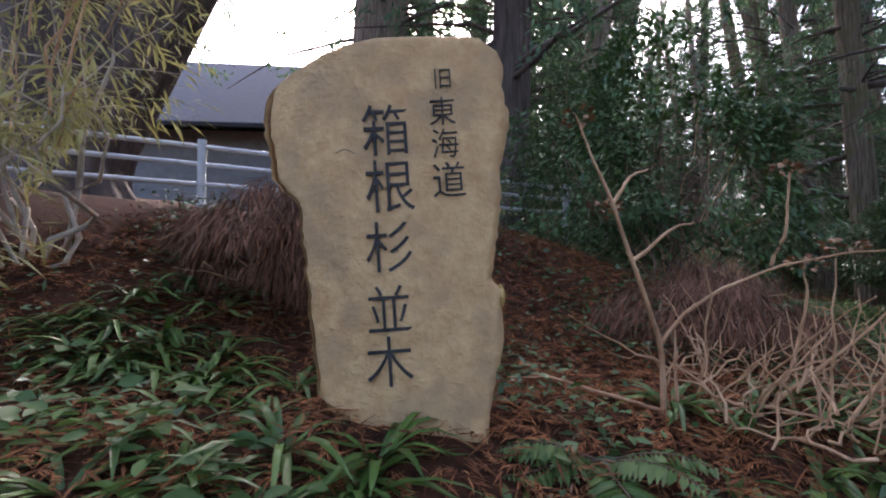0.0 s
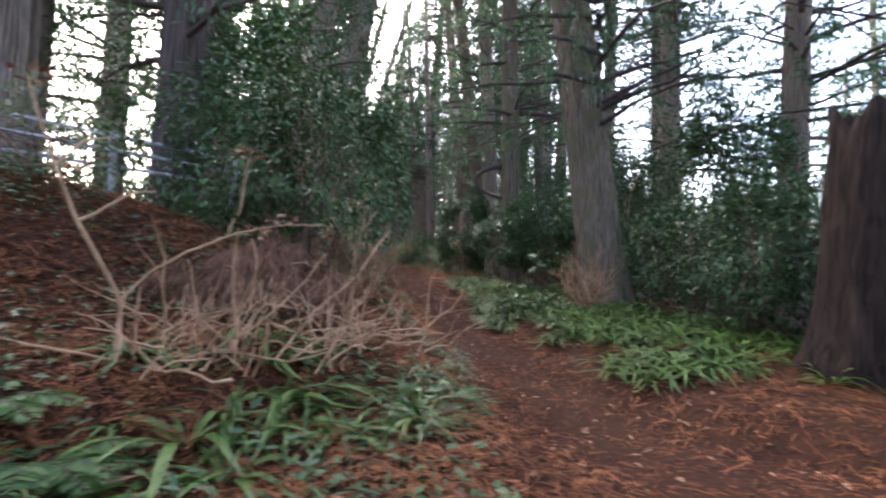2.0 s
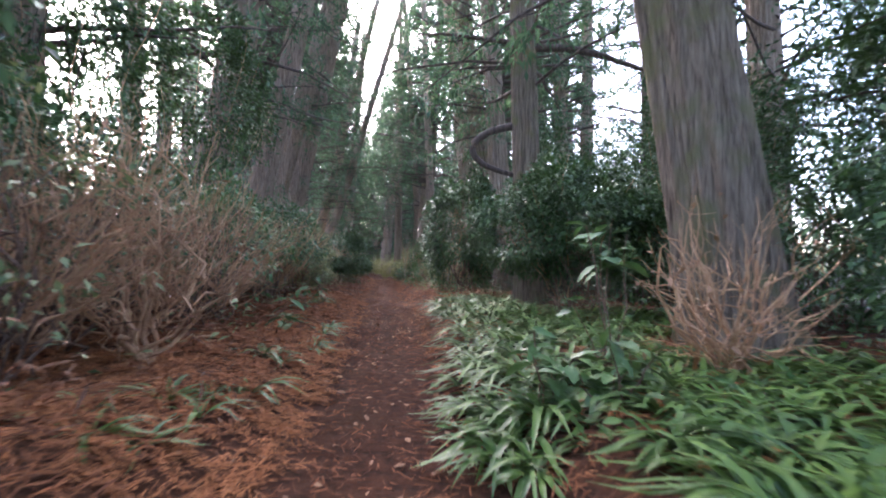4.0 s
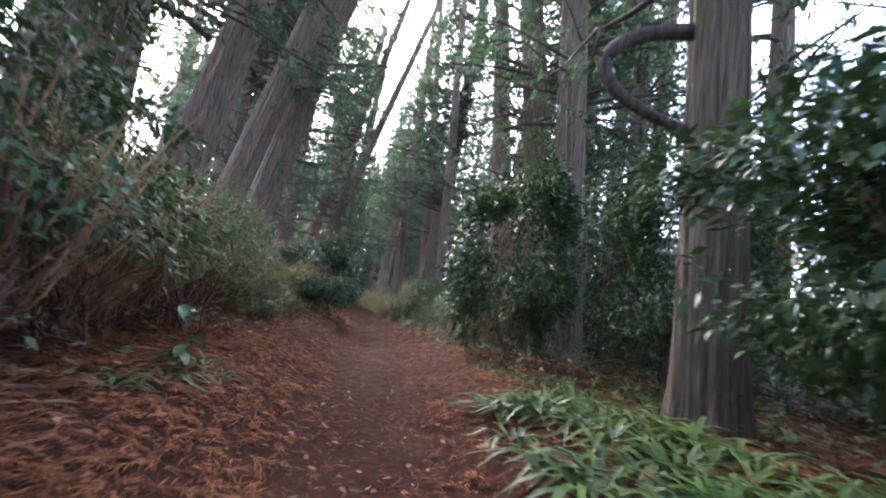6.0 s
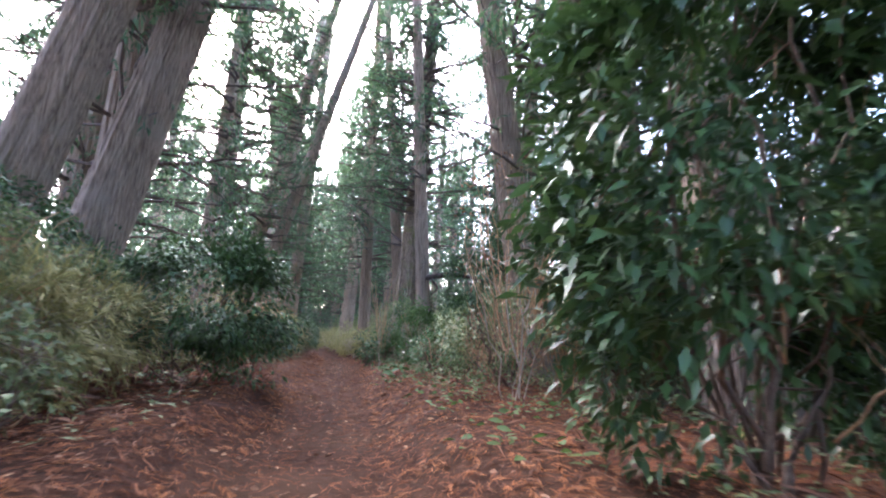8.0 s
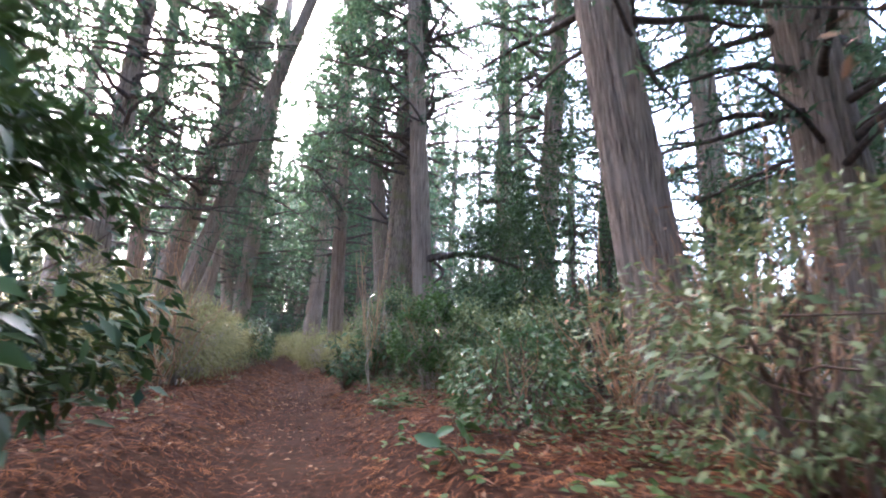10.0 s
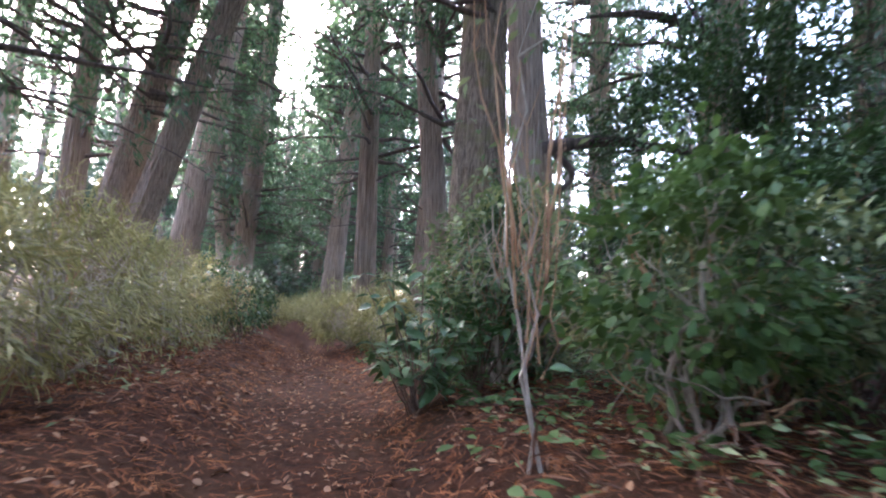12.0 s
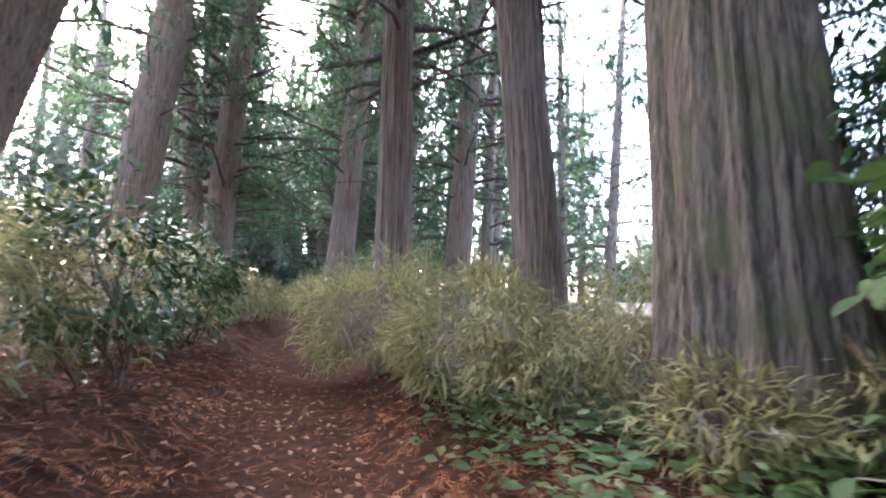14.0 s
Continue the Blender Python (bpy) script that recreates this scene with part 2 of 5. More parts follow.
# ---- trees ----
def trunk_mesh(radius, height, lean, turn, flare=0.5, mat=M_BARK, bend=0.0, seed=0, ridges=True):
    """A fluted, tapering trunk with root flare. lean in degrees towards direction turn (degrees from +x)."""
    r = np.random.default_rng(seed)
    seg = 240 if radius > 0.2 and ridges else 36
    zs = np.concatenate([np.linspace(-0.35, 1.6, 14), np.linspace(1.8, 5.0, 14), np.linspace(5.5, height, 16)])
    a = np.linspace(0, 2 * np.pi, seg, endpoint=False)
    z, an = np.meshgrid(zs, a, indexing="ij")
    ph = r.uniform(0, 6.28, 6)
    lobes = 0.5 + 0.5 * np.sin(an * r.integers(4, 7) + ph[0])
    rad = radius * (1 - 0.55 * np.clip(z, 0, None) / height)
    rad = rad * (1 + flare * np.exp(-np.clip(z + 0.1, 0, None) / 0.35) * (0.45 + 0.55 * lobes))
    rad = rad * (1 + 0.03 * np.sin(an * 13 + ph[1] + 0.6 * np.sin(z * 1.3)) + 0.022 * np.sin(an * 19 + ph[2] + z * 0.4) + 0.05 * np.sin(an * 3 + ph[3] + z * 0.15) + 0.003 * r.normal(size=z.shape))
    if seg > 40:
        k = max(26, int(radius * 95))
        rad = rad - radius * 0.085 * (1 - np.abs(np.sin(an * k / 2 + 1.2 * np.sin(z * 0.9 + ph[4]) + 0.7 * np.sin(z * 2.3 + an * 3)))) ** 2 * (0.6 + 0.4 * np.sin(z * 1.7 + an * 5 + ph[5]))
    tl = math.tan(math.radians(lean)) * z + bend * (np.clip(z, 0, None) / height) ** 2 * height * 0.2
    c, s = math.cos(math.radians(turn)), math.sin(math.radians(turn))
    v = np.stack([rad * np.cos(an) + tl * c, rad * np.sin(an) + tl * s, z], -1).reshape(-1, 3)
    k = len(zs)
    i, j = np.meshgrid(np.arange(k - 1), np.arange(seg), indexing="ij")
    f = np.stack([i * seg + j, i * seg + (j + 1) % seg, (i + 1) * seg + (j + 1) % seg, (i + 1) * seg + j], -1).reshape(-1, 4)
    return raw_mesh("trunk", v, f, mat, True)


def conifer_crown(seed, low, high, reach, limbs, sprays, needles=15, size=1.0):
    """Limbs and drooping sprays of needles round a bare axis."""
    r = np.random.default_rng(seed)
    lines, at, along = [], [], []
    for _ in range(limbs):
        h = low + (high - low) * r.random() ** 0.85
        ang = r.uniform(0, 2 * np.pi)
        ln = reach * (0.5 + 0.6 * r.random()) * (1 - 0.6 * (h - low) / (high - low))
        out = np.array([math.cos(ang), math.sin(ang), 0])
        s = np.linspace(0, 1, 6)
        droop = r.uniform(-0.1, 0.35)
        pts = np.array([0, 0, h]) + out * (s * ln)[:, None] + np.array([0, 0, 1]) * (0.18 * ln * s - droop * ln * s * s)[:, None] + np.cumsum(r.normal(size=(6, 3)), 0) * 0.04
        lines.append((pts, np.linspace(0.045, 0.008, 6) * (0.6 + r.random())))
        for _ in range(sprays):
            q = 0.2 + 0.8 * r.random() ** 0.7
            centre = np.array([np.interp(q, s, pts[:, d]) for d in range(3)]) + r.normal(size=3) * np.array([0.2, 0.2, 0.12]) * ln * 0.5
            m = needles
            aim = unit(out + r.normal(size=3) * 0.7)
            o = r.random((m, 1))
            at.append(centre + aim * o * 0.32 + r.normal(size=(m, 3)) * 0.07)
            along.append(aim + r.normal(size=(m, 3)) * 0.55 - np.array([0, 0, 0.35]))
    at, along = np.concatenate(at), np.concatenate(along)
    k = len(at)
    return tubes("limb", lines, M_BARK_DARK, 5), leaves("crown", at, along, r.uniform(0.1, 0.22, k) * size, r.uniform(0.03, 0.055, k) * size, M_CONIFER, plain=True)


CROWNS = [conifer_crown(s, lo, hi, re, li, 8, 14) for s, lo, hi, re, li in ((1, 2.9, 17, 3.3, 125), (2, 3.3, 18, 3.5, 125), (3, 2.5, 17, 3.1, 125))]
CROWNS += [conifer_crown(s, lo, hi, re, li, 8, 5, 2.1) for s, lo, hi, re, li in ((4, 2.2, 17, 3.3, 110), (5, 1.6, 18, 3.5, 110), (6, 2.8, 17, 3.1, 110))]


def cedar(x, y, diameter, lean=0, turn=0, height=19.0, crown=0, flare=0.5, mat=None, bend=0.0, lift=0.0, label="", far=False):
    seed = int(abs(x * 131 + y * 17)) + 1
    base = tagged(new("cedar_tree"), label or "tall straight cedar with fluted grey-brown bark", "tree", "avenue of cedars")
    base.location = (x, y, float(land(x, y)))
    part("trunk", trunk_mesh(diameter / 2, height, lean, turn, flare, mat or M_BARK, bend, seed, y < 34), base)
    if crown is not None:
        top = math.tan(radians(lean))
        c, s = math.cos(radians(turn)), math.sin(radians(turn))
        shear = Matrix(((1, 0, top * c, 0), (0, 1, top * s, 0), (0, 0, 1, lift), (0, 0, 0, 1)))
        limb, leaf = CROWNS[crown % 3 + (3 if y > 38 or far else 0)]
        spin = pose(0, 0, 0, 0, 0, seed * 77 % 360)
        for nm, me in (("branchwork", limb), ("crown", leaf)):
            o = part(nm, me, base)
            o.matrix_local = shear @ spin
    return base


# near cedars: x, y, diameter, lean, towards, crown, lift
for x, y, d, le, tu, cr, li, mo in (
    (3.34, 4.55, 0.84, 9, 158, 0, 0.3, 1), (2.22, 9.45, 0.54, 2.5, 180, 1, 0.5, 1), (2.24, 14.72, 0.66, 4.5, 180, 2, 1.5, 0),
    (2.22, 16.3, 0.74, 9, 175, 0, 1.5, 1), (1.6, 20.2, 0.7, 7.5, 180, 1, 0.5, 0), (-4.78, 12.53, 0.66, 10, 8, 2, 1.0, 0),
    (-4.9, 10.46, 0.85, 8.5, 5, 0, 0.8, 0), (-6.0, 16.1, 0.72, 13, 5, 0, 2.0, 0), (-5.83, 17.45, 0.82, 10.5, 25, 1, 1.5, 0),
    (-1.39, 27.18, 0.85, 8, 75, 0, 2.2, 1), (-0.64, 26.34, 0.5, 3.6, 180, 1, 2.0, 0), (-1.56, 30.18, 0.53, 5.5, 170, 2, 1.0, 0),
    (-3.34, 31.94, 0.52, 1.1, 180, 0, 0.5, 0), (-5.0, 37.02, 0.67, 3, 0, 1, 0, 0), (-6.3, 43.5, 0.7, 4, 0, 2, 0, 0),
    (-7.94, 29.75, 0.57, 15, 5, 0, 1.0, 0), (-8.73, 30.26, 0.66, 12, 0, 2, 1.2, 0), (-9.54, 35.67, 0.95, 6.3, 0, 1, 0.5, 0),
    (-10.2, 42.96, 0.77, 6, 180, 2, 0, 0), (-8.65, 37.98, 0.56, 8, 180, 0, 0, 0), (-5.7, 40.2, 0.5, 3, 0, 1, 0.3, 0),
):
    cedar(x, y, d, le, tu, 19.0, cr, 0.4, M_BARK_MOSS if mo else M_BARK, lift=li, label="leaning cedar with moss on its flared foot" if mo else "")

# further cedars of the avenue and the wood on both sides
for n in range(46):
    y = rng.uniform(30, 80)
    x = float(path_x(y)) + rng.uniform(-16, 14)
    u = x - float(path_x(y))
    if abs(u) < 1.6 + 0.01 * y or (y < 36 and -8 < u < 5) or u > 12 and y < 40:
        continue
    cedar(x, y, rng.uniform(0.45, 0.8), rng.uniform(0, 5), rng.uniform(0, 360), 19.0, n, 0.4, lift=rng.uniform(-0.8, 0.6))
# cedars below y -2 are unseen, added to shade the ground at the start
for x, y, cr in ((-8.5, 8.0, 0), (-9.5, 14.5, 1), (-9.6, 31.0, 1), (-8.6, 22.3, 2), (-7.9, 26.0, 0), (-12.5, 21.0, 1), (-12.0, 27.5, 2), (1.5, -8.5, 0), (5.2, -5.6, 1), (-3.8, -9.5, 2), (8.0, -2.4, 0), (-8.5, -7.5, 1), (7.6, 2.5, 1), (7.0, -0.6, 2), (7.4, 5.6, 0), (-3.6, 45.0, 0), (2.6, 32.5, 1), (3.8, 35.0, 0), (2.4, 27.9, 2), (3.6, 19.8, 0), (5.0, 19.0, 1), (8.0, 12.6, 2), (-8.0, 20.5, 2), (-10.5, 25.0, 0), (6.2, 25.5, 2), (5.2, 30.0, 1), (-4.9, 6.3, 2), (6.6, 9.2, 1), (7.2, 16.4, 0), (6.6, 22.5, 2), (-6.4, 19.0, 1), (-2.0, 37.5, 1), (5.0, 27.5, 0)):
    cedar(x, y, rng.uniform(0.5, 0.75), rng.uniform(0, 6), rng.uniform(0, 360), 19.0, cr, 0.4, lift=-0.4)


# the wood that closes the view where the avenue bends
for n in range(30):
    x, y = -34 + 46 * ((n * 0.618) % 1), 47 + 30 * rng.random()
    cedar(x, y, rng.uniform(0.5, 0.85), rng.uniform(0, 4), rng.uniform(0, 360), 19.0, n, 0.4, lift=rng.uniform(-1.2, 0.6))
for n in range(8):
    y = 62 + 1.6 * n
    cedar(float(path_x(y)) - 3.5 + 7 * ((n * 0.618) % 1), y, rng.uniform(0.45, 0.7), rng.uniform(0, 4), rng.uniform(0, 360), 19.0, n, 0.4, lift=-0.4)
for x, y in ((-6.9, 49.5), (-5.6, 52.0), (-7.9, 54.0), (-4.6, 48.0)):
    cedar(x, y, 0.55, 3, 200, 19.0, int(y), 0.4, lift=-0.8)
for n in range(12):
    x, y = 9.5 + 22 * rng.random() + 5.5, rng.uniform(4, 44)
    cedar(x, y, rng.uniform(0.4, 0.7), rng.uniform(0, 4), rng.uniform(0, 360), 19.0, n, 0.4, lift=rng.uniform(-1.4, 0.0), far=True)

# ---- shrubs and low plants ----
def shell_points(n, r, top_heavy=0.0, hollow=0.45):
    """Points in a lumpy dome, denser near its skin, with gaps."""
    d = unit(r.normal(size=(n * 2, 3)))
    lump = 1 + 0.18 * np.sin(d[:, 0] * 5 + 2 * d[:, 2]) + 0.16 * np.sin(d[:, 1] * 6 + 1.3 + 3 * d[:, 0])
    q = d * ((hollow + (1 - hollow) * r.random(n * 2) ** 0.45) * lump)[:, None]
    ph = r.uniform(0, 6, 3)
    gap = np.sin(q[:, 0] * 6 + ph[0]) + np.sin(q[:, 1] * 6.5 + ph[1]) + np.sin(q[:, 2] * 7 + ph[2]) + r.normal(size=n * 2) * 0.7
    order = np.argsort(-gap + top_heavy * -q[:, 2])
    keep = order[:n]
    return q[keep], d[keep]


def bush(kind, x, y, rx, ry, z0, z1, count, leaf, label, stems=9, twigs=0, mat=None, stem_mat=None, seed=0, category="shrub", group="", crooked=0.05, sag=0.25, thick=1.0):
    """A shrub: stems from its foot into a lumpy crown of leaves between heights z0 and z1 over the ground."""
    r = np.random.default_rng(seed + 11)
    base = tagged(new(kind), label, category, group)
    g = float(land(x, y))
    base.location = (x, y, g)
    q, d = shell_points(count, r)
    size = np.array([rx, ry, (z1 - z0) / 2])
    at = q * size + np.array([0, 0, (z0 + z1) / 2])
    at[:, 2] = np.maximum(at[:, 2], 0.03)
    ln, wd, broad = leaf
    way = d * np.array([1, 1, 0.5]) + r.normal(size=d.shape) * 0.6 - np.array([0, 0, sag])
    part("foliage", leaves("foliage", at, way, r.uniform(0.6, 1.25, count) * ln, r.uniform(0.7, 1.2, count) * wd, mat, broad=broad), base)
    lines = []
    for _ in range(stems):
        a = r.uniform(0, 6.28)
        foot = np.array([math.cos(a), math.sin(a), 0]) * r.uniform(0.03, 0.25) * rx
        tip = at[r.integers(len(at))]
        tip = tip * np.array([1, 1, 0]) * 0.8 + np.array([0, 0, max(z0 + 0.2, tip[2])])
        pts = wander(foot - np.array([0, 0, 0.08]), tip, 8, crooked * (z1 ** 0.5))
        lines.append((pts, np.linspace(0.016, 0.004, 8) * r.uniform(0.7, 1.6) * thick))
        for _ in range(3):
            k = r.integers(3, 7)
            end = at[r.integers(len(at))]
            if np.linalg.norm(end - pts[k]) < 1.2 * rx + 0.3:
                lines.append((wander(pts[k], end, 6, 0.02), np.linspace(0.007, 0.002, 6)))
    part("stemwork", tubes("stemwork", lines, stem_mat or M_STEM, 5), base, "bare crooked stems")
    if twigs:
        bare = []
        for _ in range(twigs):
            e = unit(r.normal(size=3)) * size * r.uniform(0.6, 1.2) + np.array([0, 0, (z0 + z1) / 2])
            e[2] = max(e[2], 0.06)
            b = e * r.uniform(0.25, 0.6)
            p = wander(b, e, 6, 0.035)
            bare.append((p, np.linspace(0.006, 0.0022, 6) * r.uniform(0.7, 1.6)))
            for _ in range(2):
                k = r.integers(2, 5)
                bare.append((wander(p[k], p[k] + unit(e - b + r.normal(size=3) * 0.3) * r.uniform(0.1, 0.3), 4, 0.02), np.linspace(0.003, 0.0012, 4)))
        part("twig_tangle", tubes("twig_tangle", bare, M_TWIG, 4), base, "bare pale-brown dead twigs")
    return base


CAM_LEAF, HOLLY, SASA, BROAD, SMALL = (0.1, 0.038, False), (0.075, 0.03, False), (0.17, 0.018, False), (0.17, 0.075, True), (0.07, 0.03, False)
# big evergreens beside the path
bush("camellia_bush", -1.35, 0.9, 1.4, 1.0, 0.25, 2.6, 10000, CAM_LEAF, "large dark evergreen camellia bush with glossy leaves", 12, 10, M_CAMELLIA, seed=1)
bush("camellia_bush", 2.5, 7.45, 1.3, 0.95, 0.6, 2.2, 15000, CAM_LEAF, "evergreen bush with a dense top on bare stems", 12, 16, M_CAMELLIA, M_STEM, seed=2)
bush("camellia_bush", 3.9, 6.9, 1.1, 0.9, 0.3, 1.9, 8000, CAM_LEAF, "wide evergreen bush towards the road", 10, 12, M_CAMELLIA, seed=214)
bush("camellia_bush", 1.05, 12.8, 1.1, 0.75, 0.15, 3.2, 14000, (0.12, 0.045, False), "tall glossy camellia bush wrapped round a trunk", 12, 6, M_CAMELLIA, seed=3)
bush("holly_tree", 3.2, 12.3, 1.15, 1.1, 0.3, 4.2, 14000, (0.09, 0.036, False), "dark small-leaved evergreen tree with light between leaves", 9, 8, M_CAMELLIA, M_BARK_DARK, seed=4, category="small tree")
bush("holly_tree", 4.5, 7.6, 1.2, 1.1, 0.6, 4.0, 6500, HOLLY, "dark small-leaved evergreen tree by the road", 9, 8, M_CAMELLIA, M_BARK_DARK, seed=5, category="small tree")
bush("holly_tree", 1.2, 25.4, 1.2, 1.2, 0.4, 4.2, 20000, (0.09, 0.036, False), "dark evergreen tree with two thin stems", 7, 6, M_CAMELLIA, M_BARK_DARK, seed=6, category="small tree")
bush("holly_tree", 3.7, 17.9, 1.1, 1.1, 0.2, 4.2, 9000, HOLLY, "dark evergreen tree behind a leaning cedar", 8, 6, M_CAMELLIA, M_BARK_DARK, seed=212, category="small tree")
bush("holly_tree", 4.7, 10.6, 1.2, 1.2, 0.2, 3.6, 8000, HOLLY, "dark evergreen tree by the roadside", 8, 6, M_CAMELLIA, M_BARK_DARK, seed=213, category="small tree")
bush("holly_tree", 3.1, 15.8, 1.05, 0.9, 0.2, 4.8, 17000, HOLLY, "dark evergreen tree close to a leaning cedar", 8, 8, M_CAMELLIA, M_BARK_DARK, seed=215, category="small tree")
bush("holly_tree", 4.6, 14.7, 1.2, 1.1, 0.2, 4.0, 7000, HOLLY, "dark evergreen tree by the roadside", 8, 6, M_CAMELLIA, M_BARK_DARK, seed=216, category="small tree")
bush("holly_tree", 1.5, 21.9, 1.0, 0.9, 0.5, 4.8, 12000, HOLLY, "slim evergreen tree among brown undergrowth", 8, 12, M_CAMELLIA, M_BARK_DARK, seed=217, category="small tree")
bush("holly_tree", 0.8, 28.8, 1.1, 1.0, 0.8, 4.6, 11000, HOLLY, "evergreen tree behind a mossy cedar", 8, 8, M_CAMELLIA, M_BARK_DARK, seed=218, category="small tree")
# never in view: added to keep sky light off the start of the path
bush("holly_tree", 4.1, -4.6, 1.3, 1.2, 0.8, 5.2, 7000, HOLLY, "unseen evergreen tree added to shade the start of the path", 8, 4, M_CAMELLIA, M_BARK_DARK, seed=219, category="small tree")
bush("evergreen_bush", -0.72, 27.0, 0.5, 0.5, 0.5, 2.1, 2600, CAM_LEAF, "dark leafy evergreen beside a mossy trunk", 6, 4, M_CAMELLIA, seed=220)
# added outside the view; its shade darkens the ground on the right
bush("evergreen_bush", 4.6, -2.8, 1.0, 0.9, 0.1, 3.2, 5000, CAM_LEAF, "tall dark evergreen out of view, added to shade the ground", 6, 4, M_CAMELLIA, seed=221)
bush("leafy_shrub", -0.75, 22.95, 0.6, 0.55, 0.05, 1.55, 2600, (0.085, 0.05, True), "leafy light-green shrub with thin pale stems", 12, 20, M_FERN, M_PALESTEM, seed=223)
bush("leafy_shrub", -1.3, 25.25, 0.5, 0.42, 0.1, 1.95, 2600, (0.085, 0.05, True), "dense leafy green shrub with dark gaps", 12, 10, M_CAMELLIA, M_STEM, seed=226)
bush("leafy_shrub", -1.7, 25.8, 0.4, 0.4, 0.1, 1.4, 900, (0.085, 0.055, True), "leafy light-green shrub before a mossy trunk", 9, 8, M_FERN, M_PALESTEM, seed=224)
bush("leafy_shrub", -1.2, 25.9, 0.4, 0.4, 0.1, 1.6, 900, (0.085, 0.055, True), "leafy light-green shrub before a mossy trunk", 9, 8, M_AUCUBA, M_PALESTEM, seed=225)
bush("holly_tree", 4.2, 21.5, 1.4, 1.2, 1.6, 4.6, 5500, HOLLY, "evergreen tree with open branches against the sky", 9, 10, M_CAMELLIA, M_BARK_DARK, seed=7, category="small tree")
bush("camellia_bush", 1.65, 15.9, 0.75, 0.7, 0.3, 2.1, 3600, (0.11, 0.05, False), "leafy evergreen bush before a leaning trunk", 9, 14, M_AUCUBA, seed=8)
bush("camellia_bush", 0.5, 17.3, 0.8, 0.7, 0.1, 1.4, 3000, SMALL, "low mixed shrub with brown twigs", 9, 22, M_SHRUB, seed=9)
bush("evergreen_bush", -3.25, 16.6, 1.2, 0.95, 0.1, 1.9, 12000, CAM_LEAF, "dense dark bush overhanging the path edge", 10, 4, M_CAMELLIA, seed=10)
bush("evergreen_bush", -0.1, 23.4, 0.8, 0.8, 0.1, 1.35, 3600, (0.09, 0.042, False), "broad leafy bush with brown undergrowth", 10, 26, M_SHRUB, seed=11)
bush("hydrangea_bush", -1.4, 24.75, 0.75, 0.6, 0.25, 1.85, 2400, (0.085, 0.04, False), "thin yellowing shrub with pale bare stems", 16, 26, M_SHRUB, M_PALESTEM, seed=13)
bush("evergreen_bush", 1.0, 23.8, 1.1, 0.9, 0.1, 2.1, 9000, CAM_LEAF, "glossy dark bush behind the shrubs", 8, 6, M_CAMELLIA, seed=14)
bush("evergreen_bush", 3.0, 22.8, 1.3, 1.0, 0.1, 2.5, 9000, CAM_LEAF, "glossy dark bush towards the road", 8, 6, M_CAMELLIA, seed=15)
bush("low_shrub", -3.0, 13.3, 0.4, 0.4, 0.1, 0.8, 900, SMALL, "small light-green rounded shrub", 6, 2, M_SHRUB, seed=16)
bush("evergreen_bush", 0.2, 20.6, 0.9, 0.9, 0.05, 1.2, 2600, SMALL, "low green shrub at the bend of the path", 7, 8, M_SHRUB, seed=17)
bush("evergreen_bush", -0.4, 19.1, 0.55, 0.6, 0.05, 0.85, 1500, SMALL, "low green shrub beside the litter", 7, 8, M_AUCUBA, seed=18)
for n, (x, y, h, rr) in enumerate(((5.6, 3.4, 2.0, 1.3), (5.4, -0.9, 1.7, 1.1), (6.0, 0.6, 1.9, 1.2), (5.6, -2.6, 1.6, 1.1), (4.3, 3.4, 2.2, 0.9), (4.6, 2.2, 2.4, 1.0), (4.0, 1.3, 1.9, 0.7), (5.3, -0.1, 2.3, 1.0), (5.2, 6.0, 1.9, 1.1), (6.4, 10.2, 2.2, 1.3), (6.0, 15.8, 2.2, 1.5), (4.2, 17.6, 1.7, 1.1), (5.0, 1.0, 2.4, 1.2), (5.9, 19.6, 2.0, 1.4), (6.5, 26.0, 2.4, 1.6), (3.6, 28.5, 1.8, 1.2))):
    bush("evergreen_bush", x, y, rr, rr * 0.9, 0.1, h, 3400, CAM_LEAF, "dark evergreen roadside bush", 6, 6, M_CAMELLIA, seed=20 + n, group="roadside bushes")
for n, (x, y, h) in enumerate(((0.9, 18.2, 2.6), (1.2, 17.0, 2.2), (0.5, 19.0, 1.7))):
    bush("bare_shrub", x, y, 0.6, 0.55, 0.2, h * 0.85, 320, SMALL, "reddish-brown twiggy shrub with withered leaves", 5, 40, M_DRYLEAF, M_TWIG, seed=400 + n, thick=0.6)
for n in range(12):
    y = 5.5 + 2.15 * n
    bush("evergreen_tree", 6.0 + 0.9 * math.sin(n * 2.3), y, 1.35, 1.3, 0.15, 4.3 + 0.8 * math.sin(n * 1.7), 6500, (0.15, 0.06, False), "dark bushy evergreen tree screening the road", 7, 4, M_CAMELLIA, M_BARK_DARK, seed=420 + n, category="small tree", group="evergreens along the road")
for n, (x, y, z0, z1) in enumerate(((-3.9, 5.6, 1.7, 5.6), (-4.9, 3.4, 1.5, 5.4), (-3.6, 8.2, 1.9, 5.0))):
    bush("holly_tree", x, y, 1.25, 1.2, z0, z1, 9000, (0.1, 0.042, False), "small-leaved evergreen tree arching over the thicket", 6, 10, M_CAMELLIA, M_BARK_DARK, seed=450 + n, category="small tree")
